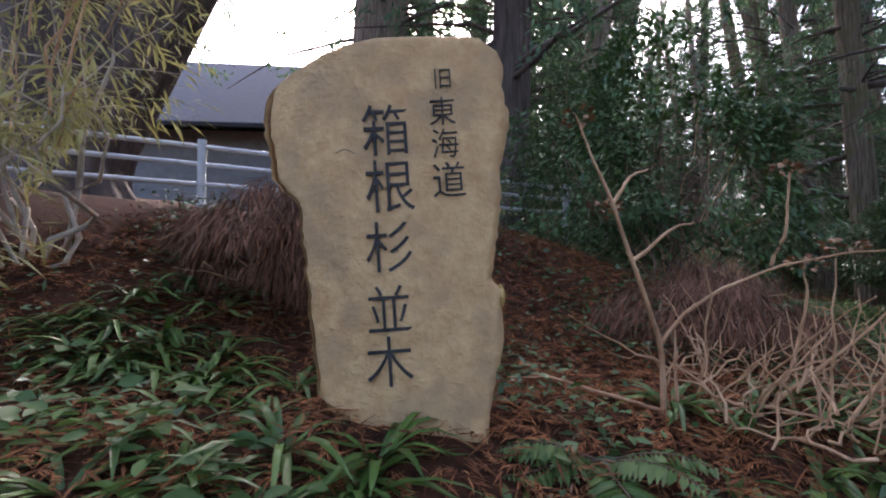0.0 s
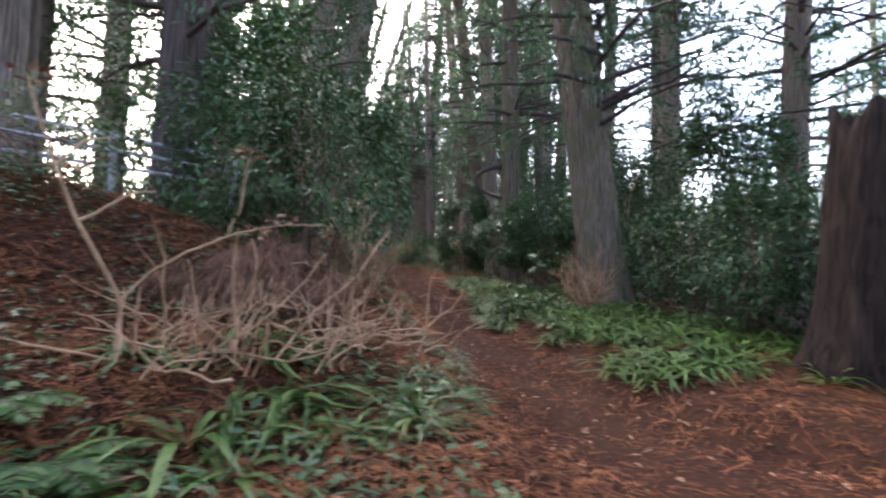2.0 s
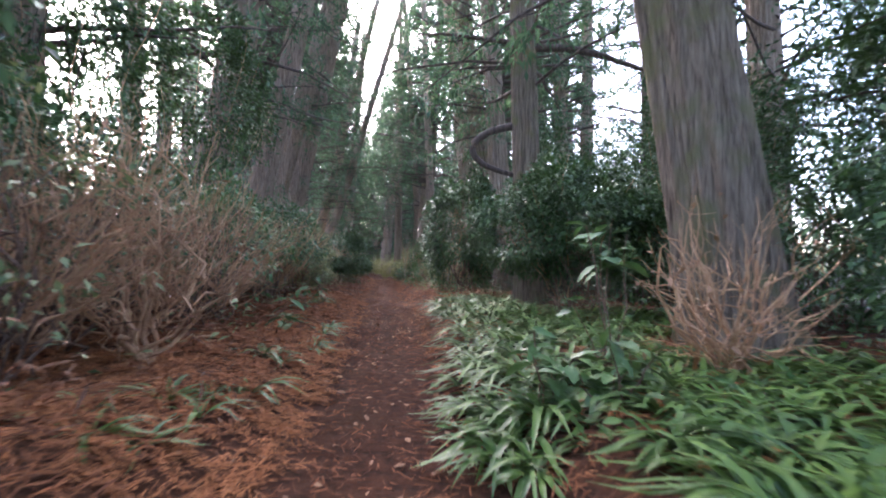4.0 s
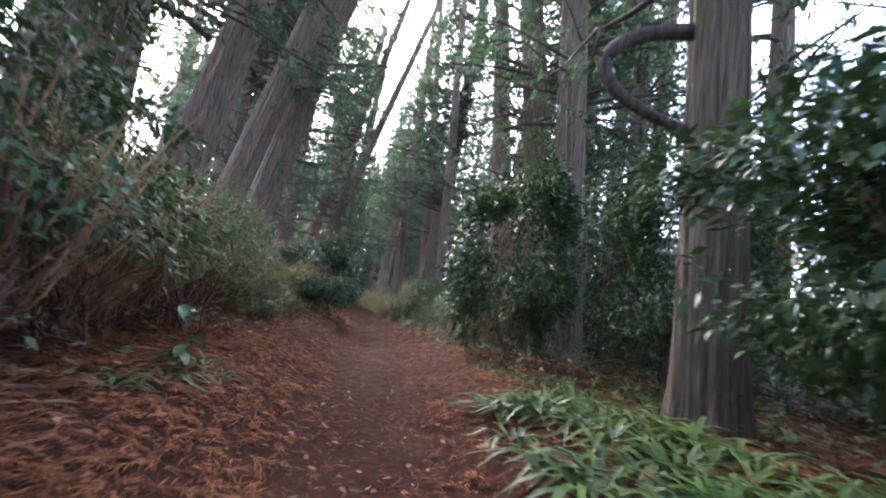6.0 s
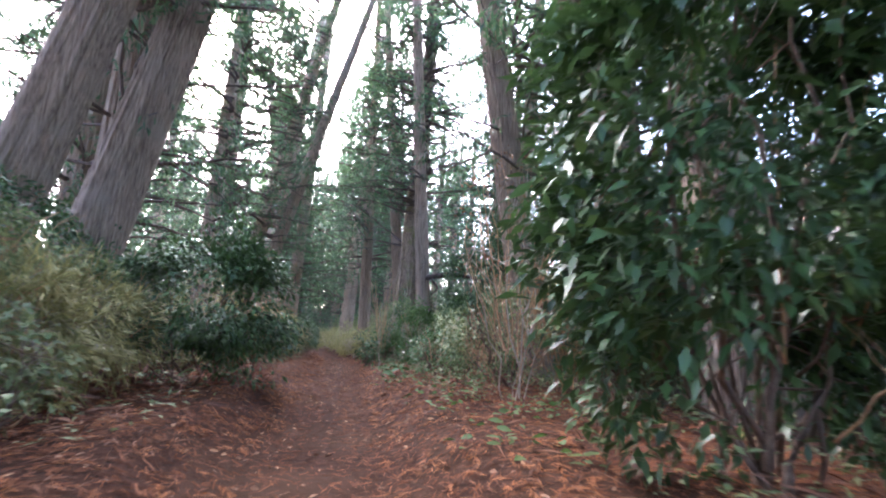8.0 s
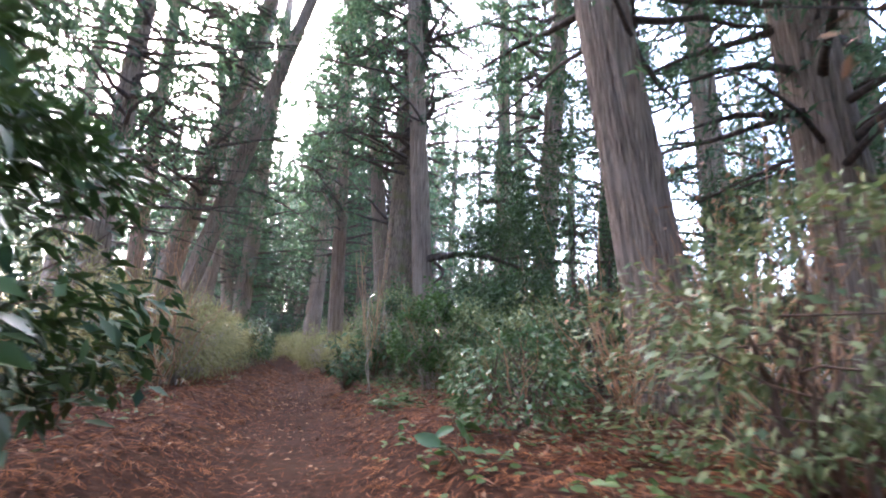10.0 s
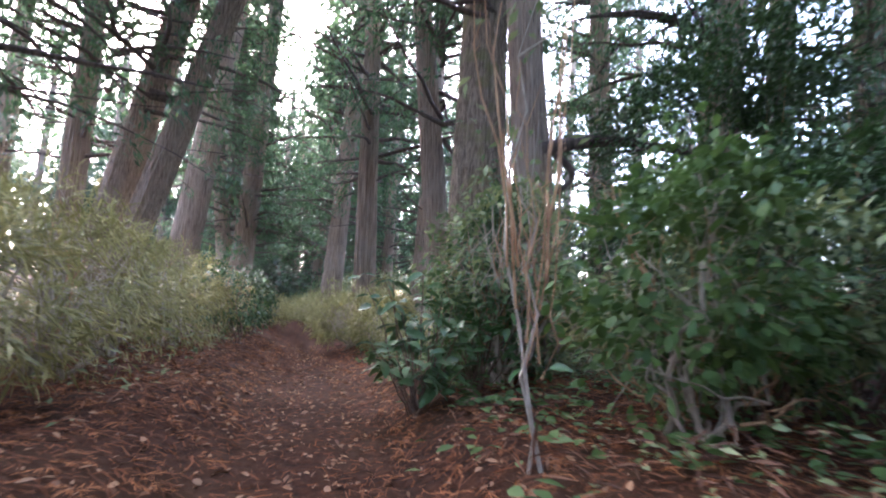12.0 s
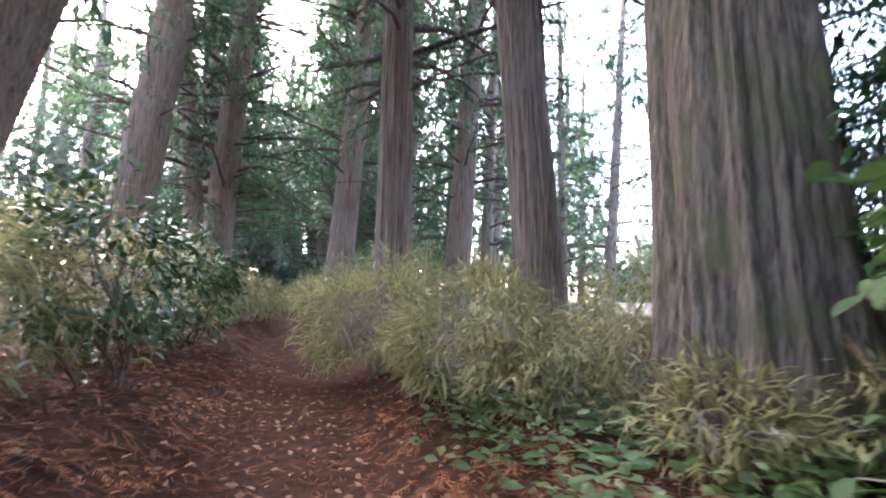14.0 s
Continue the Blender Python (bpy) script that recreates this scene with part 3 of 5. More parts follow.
# the thicket along the left edge
for n in range(15):
    y = 2.6 + n * 0.95
    x = float(path_x(y)) - 1.95 - 0.25 * math.sin(n * 2.1) - 1.1 * float(smooth01(9.3, 12, y))
    bush("thicket_shrub", x, y, 0.86, 0.75, 0.3 if n < 3 else 0.5, 1.5 + 0.2 * math.sin(n * 1.7), 900 if n < 3 else 3600, SMALL, "tangled brown-twigged thicket shrub with sparse leaves" if n < 3 else "evergreen thicket shrub with bare brown twigs below", 10, 150 if n < 3 else 60, M_SHRUB if n > 5 or n % 3 == 0 else M_CAMELLIA if n % 2 else M_AUCUBA, M_STEM, seed=40 + n, group="thicket beside the path", thick=0.55 if n < 3 else 1.0, crooked=0.11 if n < 3 else 0.05)
for n in range(13):
    y = 2.2 + n * 1.3
    x = float(path_x(y)) - 3.35 + 0.3 * math.sin(n * 1.3) - 0.7 * float(smooth01(9.3, 12, y))
    bush("thicket_shrub", x, y, 1.05, 0.95, 0.2, 2.1 + 0.25 * math.sin(n * 2.7), 4200, CAM_LEAF, "taller evergreen shrub behind the thicket", 8, 14, M_CAMELLIA, M_STEM, seed=60 + n, group="thicket beside the path")
# bamboo grass
for n, (x, y, rr, h) in enumerate((
    (-3.5, 14.1, 0.6, 1.0), (-3.9, 15.2, 0.7, 1.2), (-4.9, 18.9, 0.7, 0.85), (-5.2, 20.3, 0.8, 1.0), (-5.2, 21.6, 0.8, 1.15), (-4.7, 23.0, 0.85, 1.25), (-5.0, 24.4, 0.9, 1.5), (-5.4, 25.8, 0.9, 1.5), (-5.5, 27.3, 0.8, 1.35), (-5.8, 29.0, 0.9, 1.3), (-6.4, 31.2, 1.0, 1.3), (-7.0, 33.6, 1.0, 1.3), (-6.2, 22.6, 1.2, 1.9), (-6.8, 25.4, 1.2, 1.9),
    (-2.5, 28.2, 0.6, 0.8), (-3.3, 29.6, 0.7, 1.1), (-1.9, 27.6, 0.5, 0.6), (-1.0, 26.5, 0.4, 0.45), (-0.3, 26.0, 0.55, 0.7), (0.4, 25.4, 0.6, 1.3), (-2.9, 31.6, 0.8, 1.2), (-4.0, 32.6, 0.6, 0.9), (0.1, 27.6, 0.8, 1.0), (-0.9, 28.6, 0.8, 1.1), (-1.85, 26.75, 0.3, 0.4), (-1.2, 26.6, 0.4, 0.5), (-2.3, 27.6, 0.4, 0.5), (-0.55, 26.4, 0.45, 0.65),
)):
    bush("bamboo_grass", x, y, rr, rr * 0.9, 0.02, h, 3000 if h > 0.75 else 1100, SASA if h > 0.75 else (0.11, 0.013, False), "yellow-green bamboo grass clump with dry blades", 16 if h > 0.75 else 3, 5 if h > 0.75 else 0, M_SASA, M_PALESTEM, seed=80 + n, group="bamboo grass along the path", category="grass clump")
for n, (x, y, h) in enumerate(((-5.3, 28.2, 1.4), (-5.7, 30.2, 1.3))):
    bush("camellia_bush", x + 0.3, y, 0.55, 0.5, 0.2, h, 1500, CAM_LEAF, "small dark camellia among bamboo grass", 6, 2, M_CAMELLIA, seed=110 + n)


def blade_clump(seed, blades, reach, width, mat, name="blades"):
    """Arching strap leaves from one foot."""
    r = np.random.default_rng(seed)
    vs, fs, base = [], [], 0
    s = np.linspace(0, 1, 6)
    prof = np.array([0.6, 0.9, 1.0, 0.9, 0.6, 0.03])
    for _ in range(blades):
        a, ln = r.uniform(0, 6.28), reach * r.uniform(0.6, 1.15)
        out, side = np.array([math.cos(a), math.sin(a), 0]), np.array([-math.sin(a), math.cos(a), 0])
        rise, fall = r.uniform(0.5, 0.95), r.uniform(0.5, 1.1)
        mid = out * (s ** 1.2 * ln * 0.85)[:, None] + np.array([0, 0, 1]) * (ln * (rise * s - fall * s ** 2.2))[:, None] + out * 0.02
        mid[:, 2] = np.maximum(mid[:, 2], 0.012 + 0.01 * r.random())
        mid += side * (r.normal() * 0.12 * ln * s ** 2)[:, None]
        w = (prof * width * r.uniform(0.7, 1.2) / 2)[:, None]
        lift = np.array([0, 0, 1]) * w * 0.35
        vs.append(np.stack([mid - side * w + lift, mid, mid + side * w + lift], 1).reshape(-1, 3))
        for k in range(5):
            o = base + 3 * k
            fs += [(o, o + 1, o + 4, o + 3), (o + 1, o + 2, o + 5, o + 4)]
        base += 18
    return raw_mesh(name, np.concatenate(vs), np.array(fs), mat, True)


IRIS = [blade_clump(s, 15, 0.42, 0.032, M_IRIS) for s in range(5)]


def scatter_clumps(kind, meshes, spots, label, group, lo=0.8, hi=1.2, category="plant", single=9999):
    rest_v, rest_f, count = [], [], 0
    for k, (x, y) in enumerate(spots):
        if y < 2 and abs(x - np.interp(y, (-4.5, -4.1, -1.7, 1.1), (-0.2, 0.4, 0.85, 0.9))) < 0.5 and y > -4.5:
            continue
        me = meshes[k % len(meshes)]
        turn, size = rng.uniform(0, 6.28), rng.uniform(lo, hi)
        if k >= single:
            v = np.empty(len(me.vertices) * 3, np.float32)
            me.vertices.foreach_get("co", v)
            f = np.empty(len(me.loops), np.int32)
            me.loops.foreach_get("vertex_index", f)
            c, d = math.cos(turn) * size, math.sin(turn) * size
            v = v.reshape(-1, 3) @ np.array([[c, d, 0], [-d, c, 0], [0, 0, size]]) + (x, y, float(land(x, y)) - 0.01)
            rest_v.append(v)
            rest_f.append(f.reshape(-1, 4) + count)
            count += len(v)
            continue
        ob = tagged(new(kind, me), label, category, group)
        ob.matrix_world = Matrix.LocRotScale((x, y, float(land(x, y)) - 0.01), Euler((0, 0, turn)), [size] * 3)
    if rest_v:
        tagged(part(kind + "_drift", raw_mesh(kind, np.concatenate(rest_v), np.concatenate(rest_f), meshes[0].materials[0], True)), "drift of arching strap leaves under the trees", category, kind="stuff")


spots = []
while len(spots) < 420:
    y = 0.9 + 8.6 * rng.random() ** 1.35
    x = float(path_x(y)) + 0.5 + 0.3 * float(smooth01(3, 6, y)) + 2.9 * rng.random() ** 1.2
    if (x - 3.4) ** 2 + (y - 4.6) ** 2 > 0.4 and (x - 2.22) ** 2 + (y - 9.45) ** 2 > 0.35 and (y < 8 or x < path_x(y) + 2.4):
        spots.append((x, y))
spots.sort(key=lambda p: p[0] - float(path_x(p[1])))
for n in range(110):
    spots.append((1.75 + 2.4 * rng.random() ** 1.3, rng.uniform(-0.75, 2.0)) if n % 5 else (rng.uniform(-0.7, 0.75), rng.uniform(-3.3, -1.5)))
scatter_clumps("strap_leaf_clump", IRIS, spots, "clump of dark-green arching strap leaves", "strap-leaved plants", single=190)
near = [(-0.96 - 0.485 * d + 0.875 * l, -4.25 + 0.875 * d + 0.485 * l) for d, l in zip(rng.uniform(0.95, 1.4, 34), rng.uniform(-1.15, 1.0, 34))]
near += [(rng.uniform(-3.9, -2.3), rng.uniform(-3.3, -2.3)) for _ in range(26)] + [(rng.uniform(-1.3, 0.3), rng.uniform(-2.3, -0.9)) for _ in range(14)]
near += [(-2.65, -3.2), (-2.35, -3.05), (-2.1, -3.2), (-1.85, -3.05), (-1.6, -3.1), (-1.45, -2.95), (-1.25, -3.0), (-2.5, -3.45), (-2.2, -3.5), (-1.95, -3.4), (-2.9, -3.6), (-1.7, -3.35), (-1.35, -3.25), (-1.0, -3.1), (-2.75, -2.9), (-3.2, -3.4), (-0.75, -3.25), (-0.45, -3.3), (-0.2, -3.2), (-0.7, -2.85), (0.25, -3.05), (0.45, -3.35), (0.55, -2.8), (0.05, -2.8), (-0.9, -2.4), (-0.6, -2.2), (-1.1, -2.05), (-0.3, -1.9)]
near += [(rng.uniform(-0.95, 0.3), rng.uniform(-2.3, -1.1)) for _ in range(5)]
scatter_clumps("strap_leaf_clump", IRIS, near, "clump of dark-green arching strap leaves", "strap-leaved plants", 0.6, 0.95)
left = [(float(path_x(y)) - rng.uniform(0.6, 1.3), y) for y in rng.uniform(1.6, 8.5, 24)]
left += [(float(path_x(y)) + 1.25 + 2.3 * rng.random(), y) for y in rng.uniform(9.2, 11.4, 55)]
scatter_clumps("strap_leaf_clump", IRIS, left, "small clump of strap leaves in the litter", "strap-leaved plants", 0.5, 0.85)


def fern_mesh(seed, fronds, length):
    r = np.random.default_rng(seed)
    at, way, ln, lines = [], [], [], []
    for _ in range(fronds):
        a, tilt = r.uniform(0, 6.28), r.uniform(0.35, 0.8)
        out = np.array([math.cos(a), math.sin(a), 0])
        s = np.linspace(0, 1, 26)
        mid = out * (s * length * 0.9)[:, None] + np.array([0, 0, 1]) * (length * (tilt * s - 0.6 * s * s))[:, None]
        mid[:, 2] = np.maximum(mid[:, 2], 0.02)
        side = np.array([-out[1], out[0], 0])
        lines.append((mid[::5], np.linspace(0.004, 0.001, 6)))
        for sg in (-1, 1):
            at.append(mid[2:])
            way.append(np.tile(side * sg + out * 0.35 - np.array([0, 0, 0.15]), (24, 1)) + r.normal(size=(24, 3)) * 0.06)
            ln.append(length * 0.26 * np.sin(np.pi * np.clip(s[2:] * 0.82 + 0.18, 0, 1)))
    ln = np.concatenate(ln)
    return leaves("fern", np.concatenate(at), np.concatenate(way), ln, ln * 0.16 + 0.008, M_FERN), tubes("rachis", lines, M_STEM, 4)


FERNS = [fern_mesh(s, 8, 0.42) for s in range(3)]
for n, (x, y, sc) in enumerate(((-1.28, -2.58, 1.0), (-1.0, -2.66, 0.9), (-0.25, -3.3, 0.55), (-1.3, 20.9, 1.0), (-0.5, 20.6, 1.1), (-1.75, 23.9, 0.8), (-1.6, 25.2, 0.9), (2.3, 1.5, 0.8))):
    ob = tagged(new("fern"), "bright-green fern with feathered fronds", "fern", "ferns")
    ob.matrix_world = Matrix.LocRotScale((x, y, float(land(x, y))), Euler((0, 0, n * 1.3)), [sc] * 3)
    part("frond_whorl", FERNS[n % 3][0], ob)
    part("rachis", FERNS[n % 3][1], ob)


herb = [(float(path_x(y)) + rng.uniform(0.75, 2.6), y) for y in rng.uniform(17.5, 28.0, 95)] + [(float(path_x(y)) + rng.uniform(0.7, 2.2), y) for y in rng.uniform(13.2, 17.5, 16)]
herb += [(float(path_x(y)) + rng.uniform(0.75, 2.3), y) for y in rng.uniform(25.2, 27.8, 80)]
herb += [(float(path_x(y)) + rng.uniform(0.5, 1.5), y) for y in rng.uniform(1.2, 4.2, 12)] + [(-2.5 + rng.uniform(-0.9, 1.2), -3.45 + rng.uniform(-0.3, 0.15)) for _ in range(14)]
hx, hy = np.repeat(np.array(herb), 16, 0).T
n = len(hx)
ha = rng.uniform(0, 6.28, n)
hx, hy = hx + 0.11 * rng.normal(size=n), hy + 0.11 * rng.normal(size=n)
hat = np.stack([hx, hy, land(hx, hy) + 0.02 + 0.13 * rng.random(n)], 1)
tagged(part("ground_herb", leaves("ground_herb", hat, np.stack([np.cos(ha), np.sin(ha), rng.uniform(-0.1, 0.4, n)], 1), rng.uniform(0.05, 0.11, n), rng.uniform(0.03, 0.055, n), M_FERN, broad=True)), "low leafy green herbs in the litter", "herbs", kind="stuff")


# broad single leaves, shared by the laurels
def laurel_leaf(length, width, droop, fold, mat):
    """One thick blade: rounded outline with small teeth, sunken midrib, arched towards its tip, with a short stalk."""
    rows, cols = 13, 5
    u = np.linspace(0, 1, rows)
    half = width / 2 * np.sin(np.pi * u ** 0.85) ** 0.75 * (1 + 0.07 * (np.arange(rows) % 2))
    half[0] = half[-1] = 0.0015
    t = np.linspace(-1, 1, cols)
    x = 0.02 + length * u[:, None] + 0 * t
    y = half[:, None] * t
    z = -droop * length * (u ** 2)[:, None] + fold * np.abs(y) - 0.25 * fold * np.abs(y) ** 2 / width + 0.003 * np.sin(u * 19)[:, None] * np.abs(t)
    i, j = np.meshgrid(np.arange(rows - 1), np.arange(cols - 1), indexing="ij")
    f = np.stack([i * cols + j, (i + 1) * cols + j, (i + 1) * cols + j + 1, i * cols + j + 1], -1).reshape(-1, 4)
    n = rows * cols
    v = np.concatenate([np.stack([x, y, z], -1).reshape(-1, 3), np.array([[0, -0.002, 0], [0, 0.002, 0], [0.025, 0.002, 0], [0.025, -0.002, 0]])])
    return raw_mesh("leaf", v, np.concatenate([f, [[n, n + 3, n + 2, n + 1]]]), mat, True)


LEAF = [laurel_leaf(0.19, w, d, c, m) for w, d, c, m in ((0.085, 0.25, 0.3, M_CAMELLIA), (0.075, 0.4, 0.2, M_CAMELLIA), (0.09, 0.18, 0.25, M_AUCUBA), (0.08, 0.32, 0.3, M_AUCUBA))]


def laurel(kind, x, y, stems, reach, height, count, tone, size, label, seed):
    """A broad-leaved plant whose leaves sit in whorls on thin stems."""
    r = np.random.default_rng(seed)
    base = tagged(new(kind), label, "shrub")
    base.location = (x, y, float(land(x, y)))
    tips = []
    for _ in range(stems):
        a = r.uniform(0, 6.28)
        end = np.array([math.cos(a) * reach * r.uniform(0.1, 1), math.sin(a) * reach * r.uniform(0.1, 1), height * r.uniform(0.22, 1)])
        line = wander((0, 0, -0.05), end, 7, 0.02)
        part("stem", tubes("stem", [(line, np.linspace(0.007, 0.003, 7))], M_STEM, 5), base)
        tips += [line[-1], line[-1] * 0.85, line[-2] * 0.95]
    for n in range(count):
        t = tips[n % len(tips)]
        a = r.uniform(0, 6.28)
        ob = part("leaf", LEAF[tone * 2 + n % 2], base)
        ob.matrix_local = Matrix.LocRotScale(Vector(t + r.normal(size=3) * 0.015), Euler((r.normal() * 0.35, r.uniform(-0.35, 0.55), a)), [size * r.uniform(0.6, 1.25)] * 3)
    return base


laurel("laurel_bush", -2.17, 24.05, 34, 0.46, 1.0, 299, 0, 0.68, "dark broad-leaved laurel bush at the path's edge", 1)
laurel("laurel_bush", -1.7, 24.4, 26, 0.45, 1.0, 260, 1, 0.68, "broad-leaved green laurel bush beside pale shrub stems", 2)
for n, (x, y, h) in enumerate(((1.85, 3.38, 1.0), (1.35, 2.85, 0.5), (1.7, 2.7, 0.45), (-0.85, 4.9, 0.35), (-1.1, 6.6, 0.4), (-1.35, 8.2, 0.45), (-1.0, 26.1, 0.5), (-1.3, 25.3, 0.5), (-1.45, 23.7, 0.4), (-0.95, 18.2, 0.4), (0.75, 14.4, 0.35))):
    laurel("young_laurel", x, y, 6 if n < 3 else 3, 0.26 if n < 3 else 0.16, h, 42 if n < 3 else 16, 1, 0.75, "young laurel with broad pale-green leaves", 10 + n)


# further trees round the stone
cedar(-5.85, 2.1, 1.05, 3, 90, 19.0, 1, 0.35, M_BARK, lift=0.6, label="broad cedar trunk behind the inscribed stone")
cedar(-3.7, 2.6, 0.66, 2, 0, 19.0, 2, 0.35, M_BARK_DARK, lift=0.0, label="reddish cedar with dead twigs behind the bush")
cedar(5.25, -0.3, 0.9, 8, 170, 19.0, 0, 0.5, M_BARK_DARK, lift=1.6, label="thick dark cedar beside a torn stump")
cedar(-9.4, -0.6, 0.6, 0, 0, 19.0, 1, 0.4, M_BARK_DARK, lift=-0.6)

forked = tagged(new("forked_tree"), "huge dark forked tree trunk on the bank by the fence", "tree")
forked.location = (-7.4, -1.7, float(land(-7.4, -1.7)))
part("trunk", trunk_mesh(0.62, 10, 0, 0, 0.5, M_BARK_DARK, seed=5), forked)
part("side_trunk", trunk_mesh(0.55, 10, 25, 42, 0.5, M_BARK_DARK, seed=6), forked)


# ---- inscribed stone ----
def stone_slab(rows=64, cols=26):
    """An upright natural slab: irregular outline, faceted front, rough edges. Front towards -y."""
    zs = np.linspace(-0.12, 1.452, rows)
    lz = np.array([-0.12, 0.08, 0.31, 0.52, 0.8, 0.9, 1.08, 1.24, 1.3, 1.37, 1.42, 1.452])
    lx = np.array([-0.12, -0.28, -0.315, -0.34, -0.37, -0.47, -0.505, -0.51, -0.43, -0.22, 0.0, 0.12])
    rz = np.array([-0.12, 0.1, 0.3, 0.39, 0.47, 0.49, 0.51, 0.66, 0.84, 0.94, 1.02, 1.12, 1.21, 1.31, 1.36, 1.42, 1.452])
    rx = np.array([0.35, 0.38, 0.42, 0.415, 0.42, 0.415, 0.375, 0.4, 0.415, 0.41, 0.435, 0.45, 0.425, 0.43, 0.4, 0.3, 0.16])
    r = np.random.default_rng(3)
    verts = []
    for z in zs:
        a, b = np.interp(z, lz, lx), np.interp(z, rz, rx)
        a, b = a + 0.004 * r.normal(), b + 0.004 * r.normal()
        ridge = np.interp(z, (0, 0.8, 1.2, 1.45), (-0.02, -0.17, -0.21, -0.2))
        s = 0.5 - 0.5 * np.cos(np.linspace(0, np.pi, cols))
        x = a + (b - a) * s
        edge = np.minimum(s, 1 - s)
        half = 0.13 * np.clip(edge / 0.035, 0, 1) ** 0.5
        top = np.clip((1.452 - z) / 0.05, 0.05, 1) ** 0.5
        back = 0.42 * np.maximum(0, ridge - x)
        rough = 0.0016 * np.sin(x * 31 + z * 9) * np.sin(z * 23 + 2 * x) + 0.0012 * r.normal(size=cols)
        front = -half * top + back * top + rough
        verts.append(np.concatenate([np.stack([x, front, 0 * x + z], 1), np.stack([x, half * top + 0.004 * r.normal(size=cols), 0 * x + z], 1)[::-1]]))
    n = 2 * cols
    v = np.concatenate(verts)
    i, j = np.meshgrid(np.arange(rows - 1), np.arange(n), indexing="ij")
    f = np.stack([i * n + j, i * n + (j + 1) % n, (i + 1) * n + (j + 1) % n, (i + 1) * n + j], -1).reshape(-1, 4)
    cap = np.array([[(rows - 1) * n + q, (rows - 1) * n + q + 1, (rows - 1) * n + n - 2 - q, (rows - 1) * n + n - 1 - q] for q in range(cols - 1)])
    return raw_mesh("slab", v, np.concatenate([f, cap]), M_STONE, True)


STONE = pose(-1.975, -2.8, float(land(-1.975, -2.8)) - 0.005, -1.5, 0, 29) @ Matrix.Scale(0.97, 4)
stone = tagged(new("inscribed_stone"), "tall tan natural stone slab with carved black characters", "stone monument")
stone.matrix_world = STONE
part("slab", stone_slab(), stone)
M_LICHEN = material("ochre_lichen", (0.36, 0.22, 0.06), (0.55, 0.38, 0.12), 0.9, 20, 0.5)
bm = bmesh.new()
bmesh.ops.create_icosphere(bm, subdivisions=3, radius=1)
for v in bm.verts:
    v.co = Vector((v.co.x * 0.018, v.co.y * 0.06, v.co.z * 0.045)) + Vector((1, 1, 1)) * noise.noise(v.co * 3) * 0.008
me = bpy.data.meshes.new("chip")
bm.to_mesh(me)
bm.free()
me.materials.append(M_LICHEN)
chip = part("chip", me, stone, "ochre broken edge")
chip.location = (0.4, -0.06, 0.45)
q = np.linspace(0, 1, 9)
part("crack", tubes("crack", [(np.stack([-0.2 + 0.13 * q, -0.1285 + 0 * q, 0.97 + 0.012 * np.sin(q * 7) + 0.015 * q], 1), 0.003 * np.sin(np.pi * (0.1 + 0.8 * q)))], M_INK, 5), stone, "dark crack in the stone")


def carved(char, x, z, size, parent):
    cu = bpy.data.curves.new("character", "FONT")
    cu.body, cu.size, cu.extrude, cu.align_x, cu.align_y, cu.offset = char, size, 0.012, "CENTER", "CENTER", -0.0008
    tmp = new("tmp", cu)
    me = bpy.data.meshes.new_from_object(tmp.evaluated_get(bpy.context.evaluated_depsgraph_get()))
    bpy.data.objects.remove(tmp)
    me.materials.clear()
    me.materials.append(M_INK)
    ob = part("character", me, parent, "carved black character")
    ob.matrix_local = pose(x, -0.125, z - 0.025, 90, 0, 0) @ Matrix(((0.94, 0, 0, 0), (0.13, 1.04, 0, 0), (0, 0, 1, 0), (0, 0, 0, 1)))


for char, px, py, size in (("旧", 90, 607, 36), ("東", 90, 547, 48), ("海", 95, 490, 50), ("道", 102, 425, 60), ("箱", -8, 510, 86), ("根", 0, 412, 88), ("杉", 0, 307, 84), ("並", 0, 200, 80), ("木", 2, 113, 82)):
    carved(char, px * 0.00209, py * 0.00209, size * 0.00209 * 1.08, stone)


